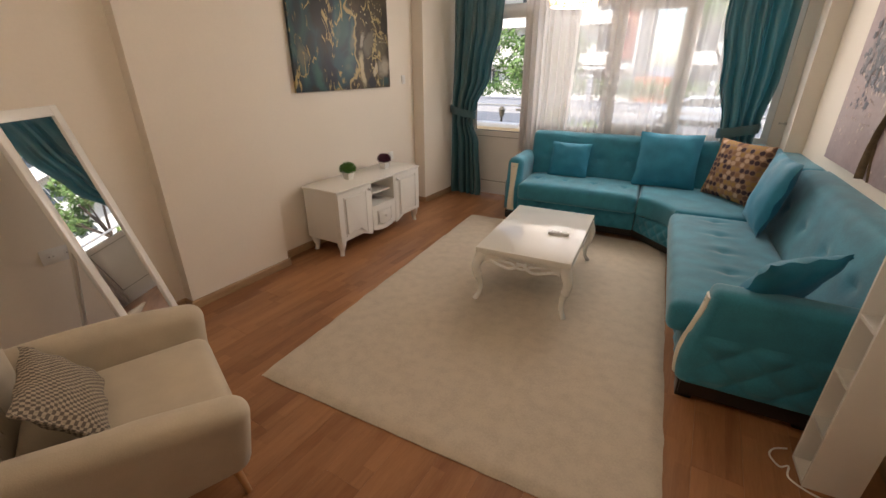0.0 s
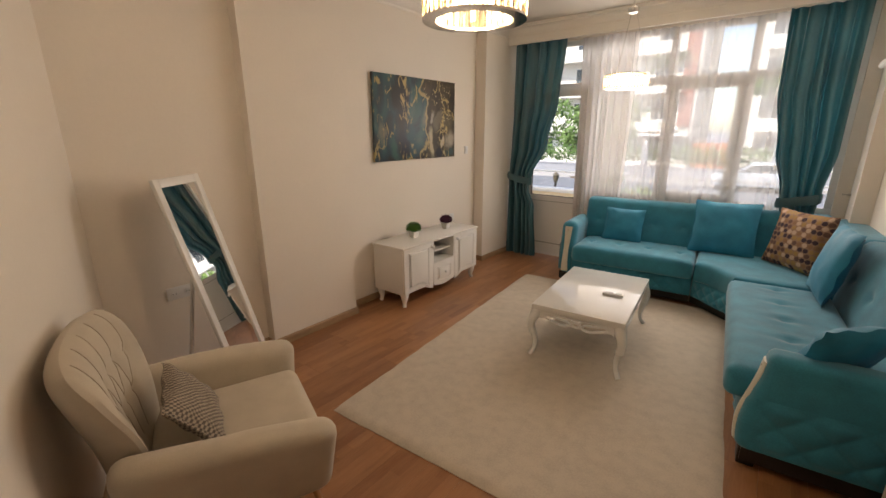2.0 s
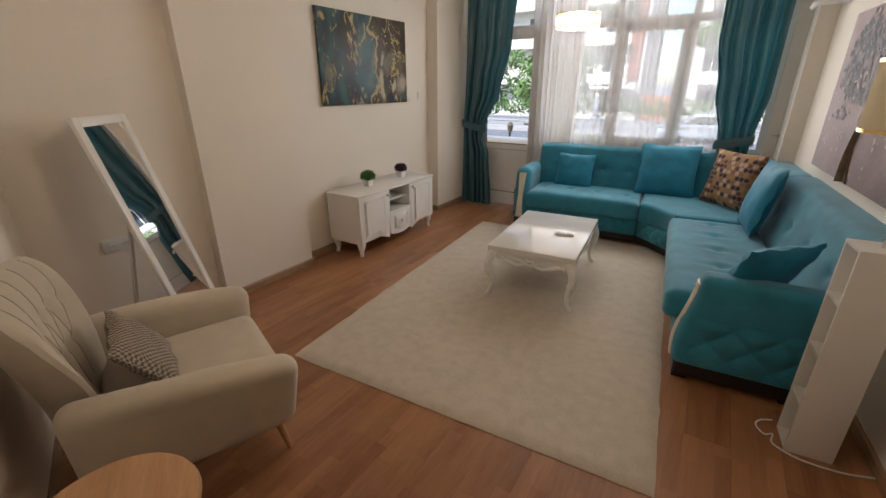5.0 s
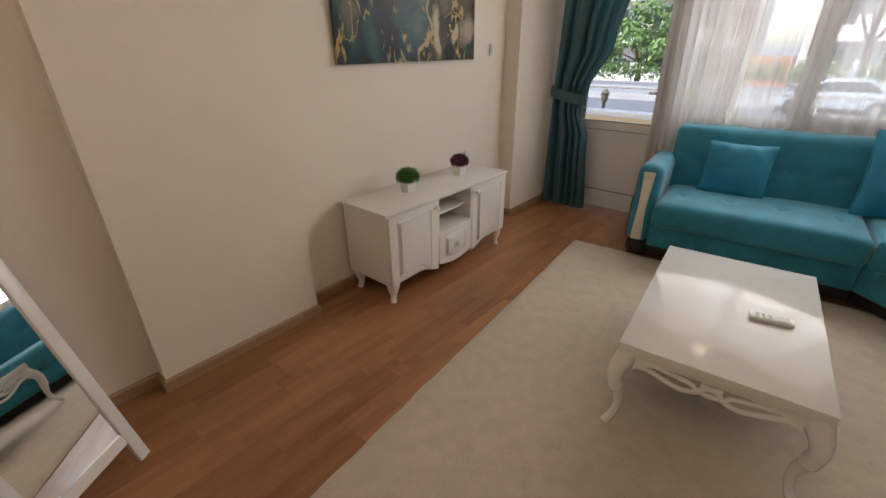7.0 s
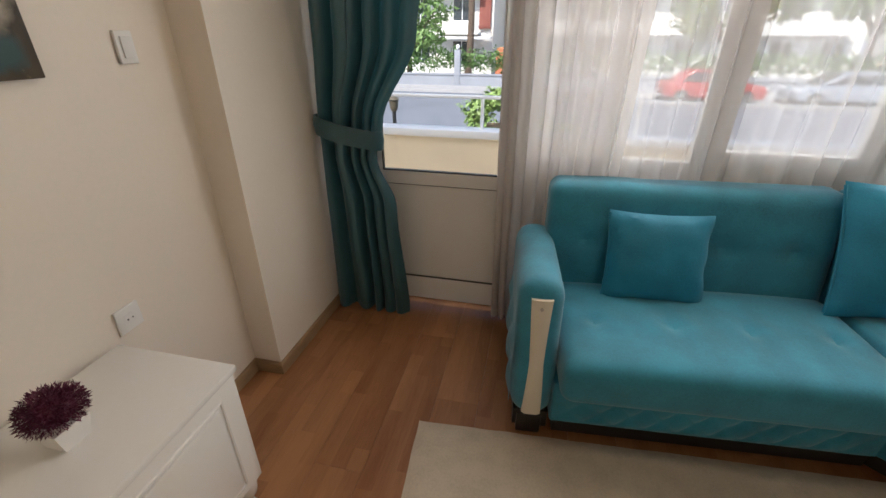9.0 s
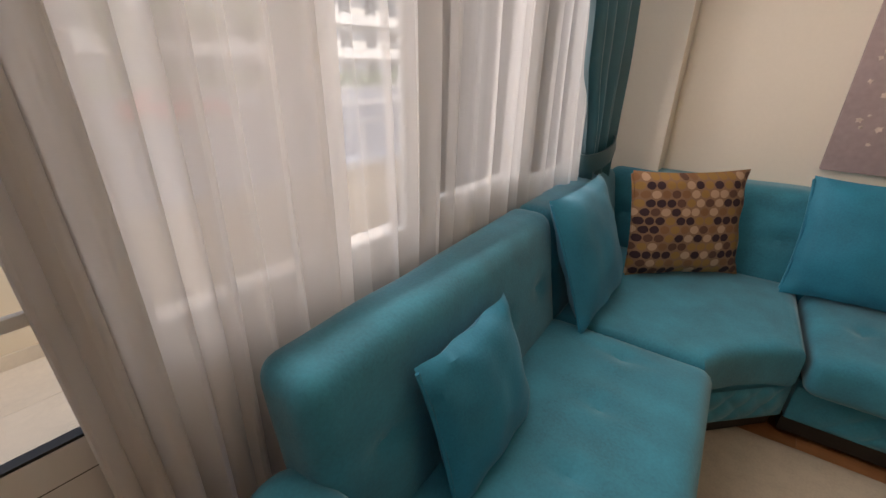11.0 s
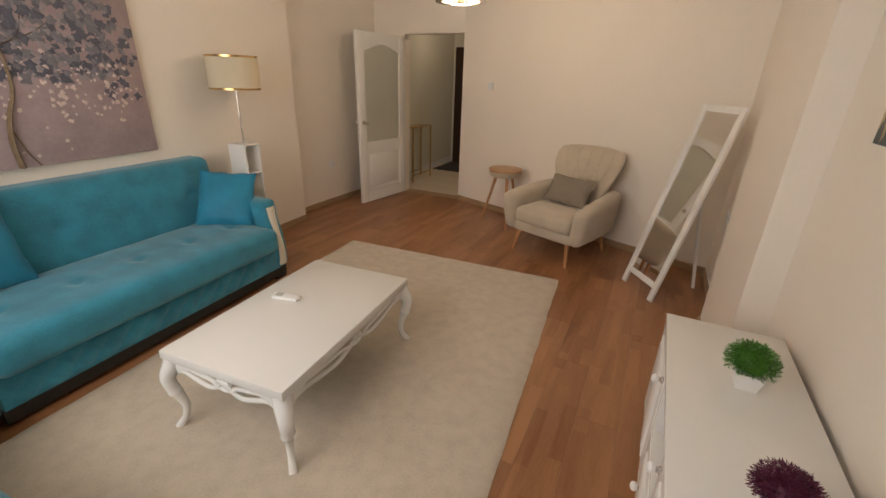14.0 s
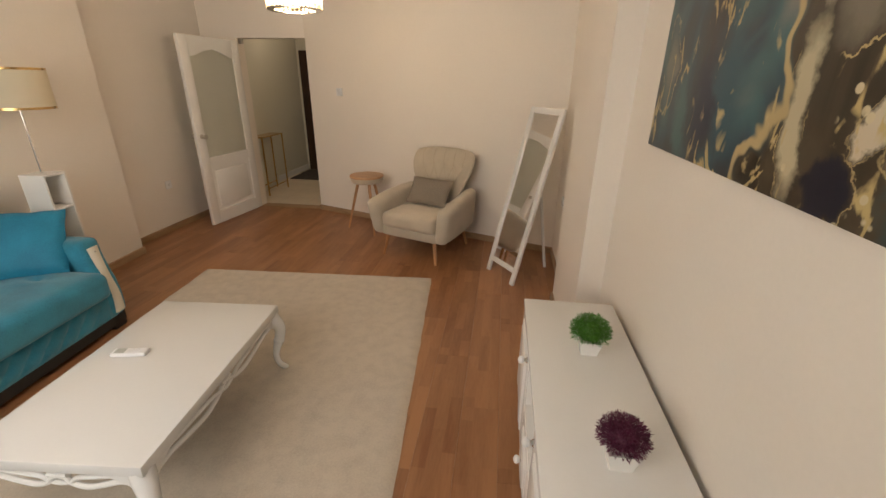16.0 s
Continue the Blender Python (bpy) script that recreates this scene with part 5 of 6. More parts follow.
def arm_pad(s):
    """A padded arm that slopes down to the front and flares outward."""
    bm = rounded(0.14, 0.76, 0.40, 0.066, 2, 14, 8)
    for v in bm.verts:
        x, y, z = v.co
        t = (y + 0.38) / 0.76
        f = z / 0.40
        z = 0.21 + z * (0.99 - 0.17 * t + 0.05 * math.sin(math.pi * t))
        y += -0.005 + 0.035 * f * (1 if t > 0.5 else -0.3)
        y += 0.05 * (1 - t)
        v.co = (x * (0.9 + 0.12 * f) + s * (0.335 + 0.055 * f * (0.35 + 0.65 * t) - 0.035 * (1 - t) + 0.015 * math.sin(math.pi * t)), y, z)
    return bm


for s in (-1, 1):
    part("armrest", arm_pad(s), M_BEIGE, ac)


def chair_back():
    """A winged back, narrow between the arms and flaring upward, tufted with sewn seams."""
    n, m_ = 56, 48
    row_a, row_b = [(-0.64, 0.73), (-0.32, 0.75), (0.0, 0.75), (0.32, 0.75), (0.64, 0.73)], [(-0.48, 0.53), (-0.16, 0.54), (0.16, 0.54), (0.48, 0.53)]
    lines = [[p, (p[0] * 1.12, 0.985)] for p in row_a]
    for k, q in enumerate(row_b):
        lines += [[row_a[k], q], [row_a[k + 1], q], [q, (q[0] * 0.92, 0.30)]]

    def gap(s, f):
        best = 1.0
        for (s0, f0), (s1, f1) in lines:
            d = ((s1 - s0) * 0.32, (f1 - f0) * 0.72)
            e = ((s - s0) * 0.32, (f - f0) * 0.72)
            t = max(0, min(1, (d[0] * e[0] + d[1] * e[1]) / (d[0] ** 2 + d[1] ** 2)))
            best = min(best, math.hypot(e[0] - t * d[0], e[1] - t * d[1]))
        return best

    def shape(s, f):
        e = min(1, max(0, (f - 0.30) / 0.52))
        corner = max(0, (f - 0.84) / 0.16)
        hw = (0.230 + 0.115 * e * e * (3 - 2 * e)) * (1 - 0.10 * corner ** 2.5)
        z = 0.24 + 0.725 * f - 0.028 * corner * abs(s) ** 3
        y = -0.295 - 0.125 * f + 0.095 * abs(s) ** 2.6 * (0.25 + 0.9 * math.sin(math.pi * min(1, f * 0.92)))
        half = math.sqrt(max(0.0, 1 - max(0, (abs(s) - 0.50) / 0.50) ** 2.2) * max(0.0, 1 - max(0, (f - 0.80) / 0.20) ** 2.2))
        dent = 0.0035 * math.exp(-(gap(s, f) / 0.013) ** 2)
        for ks, kf in row_a + row_b:
            dent += 0.012 * math.exp(-(math.hypot((s - ks) * 0.32, (f - kf) * 0.72) / 0.02) ** 2)
        return Vector((s * hw, y + (0.062 - dent) * half, z)), Vector((s * hw, y - 0.072 * half, z))

    bm = bmesh.new()
    F, R = [], []
    for j in range(m_ + 1):
        pair = [shape(2 * i / n - 1, j / m_) for i in range(n + 1)]
        F.append([bm.verts.new(p) for p, q in pair])
        R.append([bm.verts.new(q) for p, q in pair])
    for g in (F, R):
        for a, b in zip(g, g[1:]):
            for i in range(n):
                bm.faces.new((a[i], a[i + 1], b[i + 1], b[i]))
    for i in range(n):
        bm.faces.new((F[-1][i], F[-1][i + 1], R[-1][i + 1], R[-1][i]))
        bm.faces.new((F[0][i], F[0][i + 1], R[0][i + 1], R[0][i]))
    for j in range(m_):
        for k in (0, n):
            bm.faces.new((F[j][k], F[j + 1][k], R[j + 1][k], R[j][k]))
    bmesh.ops.recalc_face_normals(bm, faces=bm.faces)
    seams = [[shape(p[0] + (q[0] - p[0]) * k / 12, p[1] + (q[1] - p[1]) * k / 12)[0] + Vector((0, 0.001, 0)) for k in range(13)] for p, q in lines]
    return bm, seams, [shape(*p)[0] for p in row_a + row_b]


bm, seams, knots = chair_back()
bk = part("backrest", bm, M_BEIGE, ac)
for ln in seams:
    part("seam", tube(bmesh.new(), ln, 0.0019, 5), M_SEAM, bk)
for kn in knots:
    part("button", lathe(bmesh.new(), [(0.004, -0.006), (0.011, 0), (0.008, 0.005), (0.002, 0.006)], 10, Matrix.Translation(kn) @ pose(0, 0, 0, -100)), M_BEIGE, bk)

# houndstooth cushion
m = bpy.data.materials.new("houndstooth_weave")
m.use_nodes = True
nt = m.node_tree
b = nt.nodes["Principled BSDF"]
b.inputs["Roughness"].default_value = 0.9
tc = nt.nodes.new("ShaderNodeTexCoord")
ck = add_node(nt, "ShaderNodeTexChecker", Scale=100.0, Color1=(0.35, 0.29, 0.22, 1), Color2=(0.11, 0.09, 0.07, 1))
nzz = add_node(nt, "ShaderNodeTexNoise", Scale=140.0, Detail=2)
mp = add_node(nt, "ShaderNodeMapping", Rotation=(0, radians(8), 0), Scale=(1.0, 0.0, 0.9))
nt.links.new(tc.outputs["Object"], mp.inputs["Vector"])
nt.links.new(mp.outputs[0], ck.inputs["Vector"])
nt.links.new(tc.outputs["Object"], nzz.inputs["Vector"])
mx = nt.nodes.new("ShaderNodeMix")
mx.data_type = "RGBA"
mx.blend_type = "OVERLAY"
mx.inputs["Factor"].default_value = 0.5
nt.links.new(ck.outputs[0], mx.inputs["A"])
nt.links.new(nzz.outputs[0], mx.inputs["B"])
nt.links.new(mx.outputs["Result"], b.inputs["Base Color"])
M_HOUND = m
ca = ac.matrix_basis
hc = [ca @ Vector(p) for p in ((0.235, -0.165, 0.69), (-0.19, -0.18, 0.68), (0.225, 0.01, 0.462))]
c5 = cushion(hc[0], hc[1], hc[2], 0.11, M_HOUND, "beige and brown houndstooth cushion lying on the armchair", 8)
c5["group"] = ""

# ---- side table ----
st = thing("side_table", pose(2.05, 0.655, 0, 0, 0, -30), "round wooden side table with a drum body and splayed legs", "table")
part("tabletop", lathe(bmesh.new(), [(0.165, 0.600), (0.182, 0.604), (0.186, 0.615), (0.182, 0.626), (0.17, 0.628)], 40), M_OAK, st)
part("drum", lathe(bmesh.new(), [(0.10, 0.535), (0.155, 0.545), (0.175, 0.57), (0.178, 0.602)], 36), M_BEIGE, st, "pale rounded drum under the top")
for k in range(3):
    a = radians(120 * k + 30)
    part("leg", tube(bmesh.new(), [(0.245 * math.cos(a), 0.245 * math.sin(a), 0), (0.10 * math.cos(a), 0.10 * math.sin(a), 0.545)], [0.010, 0.018], 10), M_LEGWOOD, st)

# ---- floor lamp on a shelf tower ----
fl_ = thing("floor_lamp", pose(3.69, 2.635, 0, 0, 0, 4.5), "white shelf-tower floor lamp with a cream drum shade", "lamp")
sw, sd, sh_ = 0.175, 0.165, 0.98
part("side_panel", B(-sw / 2, -sd / 2, 0, sw / 2, -sd / 2 + 0.014, sh_, bev=0.002), M_WHITE, fl_)
part("side_panel", B(-sw / 2, sd / 2 - 0.014, 0, sw / 2, sd / 2, sh_, bev=0.002), M_WHITE, fl_)
part("back_panel", B(sw / 2 - 0.012, -sd / 2 + 0.0142, 0.001, sw / 2, sd / 2 - 0.0142, sh_ - 0.001), M_WHITE, fl_)
for z in (0.0, 0.245, 0.49, 0.735, sh_ - 0.014):
    part("shelf", B(-sw / 2 + 0.001, -sd / 2 + 0.0142, z, sw / 2 - 0.0122, sd / 2 - 0.0142, z + 0.014), M_WHITE, fl_)
part("pole", tube(bmesh.new(), [(0, 0, sh_), (0, 0, 1.46)], 0.007, 12), M_CHROME, fl_)
bm = bmesh.new()
rr = 0.188
rows = []
for r, z in ((rr, 1.40), (rr, 1.64), (rr - 0.003, 1.64), (rr - 0.003, 1.40)):
    rows.append([bm.verts.new((r * math.cos(2 * math.pi * i / 48), r * math.sin(2 * math.pi * i / 48), z)) for i in range(48)])
for k in range(4):
    a, b_ = rows[k], rows[(k + 1) % 4]
    for i in range(48):
        bm.faces.new((a[i], a[(i + 1) % 48], b_[(i + 1) % 48], b_[i]))
part("shade", bm, M_SHADE, fl_, "cream cloth drum shade")
for z in (1.397, 1.629):
    bm = bmesh.new()
    rows = [[bm.verts.new((r * math.cos(2 * math.pi * i / 48), r * math.sin(2 * math.pi * i / 48), zz)) for i in range(48)] for r, zz in ((rr + 0.0015, z), (rr + 0.0015, z + 0.014), (rr - 0.0045, z + 0.014), (rr - 0.0045, z))]
    for k in range(4):
        a, b_ = rows[k], rows[(k + 1) % 4]
        for i in range(48):
            bm.faces.new((a[i], a[(i + 1) % 48], b_[(i + 1) % 48], b_[i]))
    part("gold_band", bm, M_GOLD, fl_, "gold band on the shade")
part("spider", tube(tube(tube(bmesh.new(), [(0, 0, 1.46), (0.184, 0, 1.46)], 0.003, 6), [(0, 0, 1.46), (-0.092, 0.159, 1.46)], 0.003, 6), [(0, 0, 1.46), (-0.092, -0.159, 1.46)], 0.003, 6), M_CHROME, fl_)
cb = smooth_line([(3.58, 2.74, 0.006), (3.53, 2.71, 0.006), (3.51, 2.66, 0.006), (3.54, 2.61, 0.006), (3.575, 2.63, 0.006), (3.57, 2.56, 0.006), (3.66, 2.515, 0.006), (3.80, 2.52, 0.006), (3.92, 2.56, 0.006)], 6)
tagged(part("power_cable", tube(bmesh.new(), cb, 0.004, 6), M_PVC), "white power cable looped on the floor", "cable")

# ---- air conditioner ----
ya, yb2 = 4.07, 4.87
a_m = Matrix.Translation((east(ya) - 0.002, ya, 2.195)) @ Matrix.Rotation(math.atan2(yb2 - ya, east(yb2) - east(ya)), 4, "Z")
aco = thing("air_conditioner", a_m, "white wall-mounted air conditioner under the beam", "air conditioner")
prof_ac = [(0.0, 0.04), (0.0, 0.31), (0.155, 0.31), (0.19, 0.285), (0.205, 0.20), (0.205, 0.09), (0.17, 0.02), (0.12, 0.0)]
bm = bmesh.new()
q = Matrix(((0, 0, 1, 0), (1, 0, 0, 0), (0, 1, 0, 0), (0, 0, 0, 1)))
prism(bm, prof_ac, 0, 0.80, m=q, bev=0.008, seg=3)
part("body", bm, M_PVC, aco)
part("air_outlet", prism(bmesh.new(), [(0.203, 0.075), (0.168, 0.012), (0.125, -0.003), (0.172, -0.003), (0.212, 0.07)], 0.05, 0.75, m=q), M_BLACK, aco, "dark slot of the air outlet")
part("louvre", prism(bmesh.new(), [(0.14, -0.012), (0.195, 0.018), (0.2, 0.012), (0.145, -0.018)], 0.06, 0.74, m=q), M_PVC, aco)
part("filter_cover", prism(bmesh.new(), [(0.2052, 0.10), (0.2052, 0.20), (0.1925, 0.281), (0.196, 0.283), (0.2085, 0.20), (0.2085, 0.10)], 0.01, 0.79, m=q), M_PVC, aco)
part("rating_label", B(-0.002, 0.075, 0.14, 0.0, 0.135, 0.245), mat("label_print", (0.42, 0.44, 0.40), 0.5), aco, "pale rating label with unreadable lines")
for k in range(5):
    part("print_line", B(-0.003, 0.082, 0.155 + 0.017 * k, -0.0021, 0.128 - 0.008 * (k % 2), 0.161 + 0.017 * k), M_CONCRETE, aco)
part("warning_sticker", prism(bmesh.new(), [(0.145, 0.13), (0.175, 0.13), (0.16, 0.155)], -0.003, -0.0005, m=q), mat("yellow_sticker", (0.6, 0.42, 0.08), 0.5), aco, "small yellow triangle sticker")
pp = smooth_line([(east(4.9) - 0.03, 4.88, 2.19), (east(5.1) - 0.03, 5.1, 2.175), (east(5.27) - 0.03, 5.25, 2.17), (3.60, 5.27, 2.165), (3.555, 5.29, 2.16), (3.55, 5.42, 2.15)], 5)
tagged(part("pipe_cover", tube(bmesh.new(), pp, 0.024, 12), M_PVC), "white insulated pipe from the air conditioner", "pipe")


# ---- chandeliers ----
def chandelier(p, hook):
    x, y, z = p
    ob = thing("chandelier", pose(x, y, z), "ring chandelier of crystal rods, lit, on thin cables", "chandelier", group="ring chandeliers")
    R = 0.187
    top = H - z
    part("canopy", lathe(bmesh.new(), [(0.055, top - 0.022), (0.06, top - 0.02), (0.06, top - 0.002), (0.058, top - 0.001)], 24), M_CHROME, ob)
    part("stem", tube(bmesh.new(), [(0, 0, top - 0.02), (0, 0, hook)], 0.008, 10), M_CHROME, ob)
    part("hub", lathe(bmesh.new(), [(0.02, hook - 0.055), (0.04, hook - 0.045), (0.045, hook - 0.01), (0.03, hook), (0.012, hook + 0.006)], 20), M_CHROME, ob, "chrome cable hub")
    for k in range(3):
        a = radians(120 * k + 20)
        part("cable", tube(bmesh.new(), [(0.03 * math.cos(a), 0.03 * math.sin(a), hook - 0.05), (0.9 * R * math.cos(a), 0.9 * R * math.sin(a), 0.065)], 0.0016, 5), M_STEEL, ob)
    for zz in (-0.060, 0.052):
        bm = bmesh.new()
        rows = [[bm.verts.new((r * math.cos(2 * math.pi * i / 60), r * math.sin(2 * math.pi * i / 60), h)) for i in range(60)] for r, h in ((R, zz), (R, zz + 0.008), (R - 0.045, zz + 0.008), (R - 0.045, zz))]
        for k in range(4):
            a, b_ = rows[k], rows[(k + 1) % 4]
            for i in range(60):
                bm.faces.new((a[i], a[(i + 1) % 60], b_[(i + 1) % 60], b_[i]))
        part("ring", bm, M_CHROME, ob)
    for k in range(10):
        a = 2 * math.pi * (k + 0.5) / 10
        cap = part("bulb", lathe(bmesh.new(), [(0.003, -0.028), (0.009, -0.022), (0.010, 0.02), (0.006, 0.03)], 10), M_LED, ob, "glowing capsule bulb")
        cap.matrix_basis = pose((R - 0.022) * math.cos(a), (R - 0.022) * math.sin(a), 0.005)
        cap.visible_shadow = False
    rod = bpy.data.meshes.new("crystal_rod")
    bm = prism(bmesh.new(), [(-0.008, -0.003), (0.0, -0.007), (0.008, -0.003), (0.008, 0.003), (0.0, 0.006), (-0.008, 0.003)], -0.052, 0.052)
    bm.to_mesh(rod)
    bm.free()
    rod.materials.append(M_CRYSTAL)
    for rad, n in ((R - 0.006, 44), (R - 0.040, 34)):
        for k in range(n):
            a = 2 * math.pi * k / n
            o = new("crystal_rod", rod)
            o.parent = ob
            o.matrix_basis = pose(rad * math.cos(a), rad * math.sin(a), 0, 0, 0, math.degrees(a) + 90)
            o.visible_shadow = False
    return ob


chandelier(LAMPS[0], 0.545)
chandelier(LAMPS[1], 0.60)
for q_ in LAMPS:
    ro = setting("ceiling_rose", lathe(bmesh.new(), [(0.26, 0.0), (0.255, -0.012), (0.235, -0.016), (0.215, -0.010), (0.18, -0.012), (0.16, -0.022), (0.13, -0.018), (0.07, -0.02)][::-1], 48), M_PLASTER, "round white plaster ceiling rose", "ceiling rose", smooth=True)
    ro.matrix_basis = pose(q_[0], q_[1], H - 0.001)


# ---- sockets and switches ----
def plate(name, m, w, h, label, sock=1):
    ob = thing(name, m, label, "socket" if "socket" in name else "switch")
    part("plate", B(-w / 2, -0.009, -h / 2, w / 2, 0, h / 2, bev=0.003), M_PVC, ob)
    for k in range(sock):
        x = (k - (sock - 1) / 2) * 0.08
        part("insert", lathe(bmesh.new(), [(0.021, 0), (0.021, 0.003), (0.018, 0.0035)], 20, pose(x, -0.009, 0, 90)), M_CAP, ob)
        for s in (-1, 1):
            part("pin_hole", lathe(bmesh.new(), [(0.003, 0), (0.003, 0.0008)], 8, pose(x + s * 0.009, -0.0125, 0, 90)), M_BLACK, ob)
    return ob


plate("wall_socket", pose(0.041, 1.485, 0.63, 0, 0, 90), 0.165, 0.085, "white double socket behind the mirror", 2)
plate("wall_socket", pose(0.001, 4.53, 0.655, 0, 0, 90), 0.085, 0.085, "white socket above the television console", 1)
tm = thing("wall_switch", pose(0.001, 4.82, 1.44, 0, 0, 90), "small white wall switch beside the painting", "switch")
part("plate", B(-0.03, -0.012, -0.045, 0.03, 0, 0.045, bev=0.003), M_PVC, tm)
part("rocker", B(-0.018, -0.018, -0.03, 0.018, -0.0115, 0.03, bev=0.002), M_CAP, tm)
wd = (Vector(SB) - Vector(SA)).normalized()
pw_ = Vector(SA) + wd * 0.46
sw1 = thing("wall_switch", pose(pw_.x + 0.0005, pw_.y + 0.001, 1.46, 0, 0, math.degrees(math.atan2(wd.y, wd.x))), "white light switch beside the doorway", "switch")
part("plate", B(-0.042, -0.010, -0.042, 0.042, 0, 0.042, bev=0.003), M_PVC, sw1)
part("rocker", B(-0.028, -0.014, -0.028, 0.028, -0.0095, 0.028, bev=0.002), M_CAP, sw1)
plate("wall_socket", pose(4.199, 1.0, 0.50, 0, 0, -90), 0.085, 0.085, "white wall socket beside the open door", 1)

# ---- balcony and street ----
setting("balcony_floor", B(-2.5, YW + 0.2, -0.2, 6.5, 7.95, -0.032), M_PARAPET, "tiled balcony slab", "floor")
bal = thing("balcony_parapet", pose(0, 0, 0), "cream rendered balcony wall with a white cap", "wall", kind="structure")
part("parapet_wall", box(box(B(-2.5, 7.70, -0.03, 6.4, 7.86, 0.60), -2.5, 6.0, -0.03, -2.35, 7.70, 0.60), 6.25, 6.0, -0.03, 6.4, 7.70, 0.60), M_PARAPET, bal)
part("cap", B(-2.55, 7.67, 0.60, 6.45, 7.89, 0.67, bev=0.006), M_CAP, bal)
part("skirting_tile", B(-2.35, 7.690, -0.03, 6.25, 7.699, 0.06), M_WARMTILE, bal)
rl = thing("balcony_rail", pose(0, 0, 0), "thin white metal rail on the parapet", "railing", kind="structure")
part("rail", tube(bmesh.new(), [(-2.5, 7.78, 0.965), (6.4, 7.78, 0.965)], 0.018, 10), M_CAP, rl)
for x in (-2.1, -0.7, 0.71, 2.1, 3.5, 4.9, 6.2):
    part("post", tube(bmesh.new(), [(x, 7.78, 0.67), (x, 7.78, 0.955)], 0.016, 8), M_CAP, rl)
setting("balcony_ceiling", B(-2.5, YW + 0.22, 2.95, 6.5, 6.25, 3.1), M_CAP, "white underside of the balcony above", "ceiling")
setting("wall_outside", box(B(-2.5, YW + 0.0, -0.2, -0.251, YW + 0.2, 2.95), 4.451, YW, -0.2, 6.5, YW + 0.2, 2.95), M_PARAPET, "cream rendered outer wall", "wall")
setting("ground", B(-400, 8.0, -1.4, 400, 900, -1.30), M_CONCRETE, "pale ground", "ground")
setting("road", B(-200, 12.0, -1.302, 200, 27.0, -1.22), M_ASPHALT, "grey asphalt street", "road")
setting("pavement", B(-200, 27.0, -1.302, 200, 29.2, -1.08), mat("pale_paving", (0.33, 0.32, 0.32), 0.9, 0, 0.1, 2, 40), "pale pavement with a kerb", "pavement")
setting("pavement", B(-200, 8.6, -1.302, 200, 11.9, -1.10), M_CONCRETE, "pavement below the balcony", "pavement")
setting("garden_wall", box(B(-200, 29.2, -1.302, 200, 29.45, -0.52), -200, 29.15, -0.52, 200, 29.5, -0.44), M_CONCRETE, "low grey garden wall along the street", "wall")


def clump(bm, centre, radii, count, size, seed, flat=0.0):
    """Many small leaf faces spread through a lumpy volume."""
    rng = random.Random(seed)
    for k in range(count):
        th, ph = rng.uniform(0, 2 * math.pi), math.acos(rng.uniform(-1, 1))
        d = Vector((math.sin(ph) * math.cos(th), math.sin(ph) * math.sin(th), math.cos(ph)))
        r = (0.55 + 0.45 * rng.random()) * (0.8 + 0.45 * noise.noise(d * 1.7 + Vector((seed, 0, 0))))
        c = Vector(centre) + Vector((d.x * radii[0], d.y * radii[1], d.z * radii[2])) * r
        s = Vector((rng.uniform(-1, 1), rng.uniform(-1, 1), rng.uniform(-1, 1))).normalized()
        t = s.cross(d + Vector((0.01, 0.02, 0))).normalized()
        a = size * rng.uniform(0.6, 1.3)
        v = [bm.verts.new(c - s * a), bm.verts.new(c + t * a * 0.45), bm.verts.new(c + s * a), bm.verts.new(c - t * a * 0.45)]
        bm.faces.new(v)
    return bm


bm = bmesh.new()
rng = random.Random(5)
for k in range(150):
    clump(bm, (-40 + 0.62 * k, 30.1 + rng.uniform(-0.1, 0.1), 0.18 + rng.uniform(-0.1, 0.12)), (0.62, 0.5, 0.80), 230, 0.10, k)
tagged(part("hedge", bm, M_HEDGE, smooth=False), "clipped green hedge behind the garden wall", "hedge", kind="stuff")


def tree(name, p, h, r, seed, label, leaves=1500, size=0.16, mat_=None):
    ob = thing(name, pose(*p), label, "tree")
    rng = random.Random(seed)
    bm = tube(bmesh.new(), smooth_line([(0, 0, 0), (0.1, 0.05, h * 0.3), (-0.05, 0.1, h * 0.55), (0.1, 0, h * 0.8)], 4), [0.20 - 0.011 * i for i in range(13)], 8)
    tips = []
    for k in range(7):
        a = 2 * math.pi * k / 7 + rng.uniform(-0.3, 0.3)
        e = Vector((math.cos(a) * r * 0.75, math.sin(a) * r * 0.75, h * rng.uniform(0.55, 0.95)))
        tube(bm, smooth_line([(0, 0.05, h * 0.4), e * 0.5 + Vector((0, 0, h * 0.22)), e], 4), [0.09 - 0.009 * i for i in range(9)], 6)
        tips.append(e)
    part("trunk", bm, M_BARK, ob)
    bm = bmesh.new()
    for e in tips + [Vector((0, 0, h))]:
        clump(bm, e, (r * 0.5, r * 0.5, r * 0.42), leaves // 8, size, rng.randint(0, 999))
    part("crown", bm, mat_ or M_LEAF, ob, smooth=False)["kind"] = "stuff"
    return ob


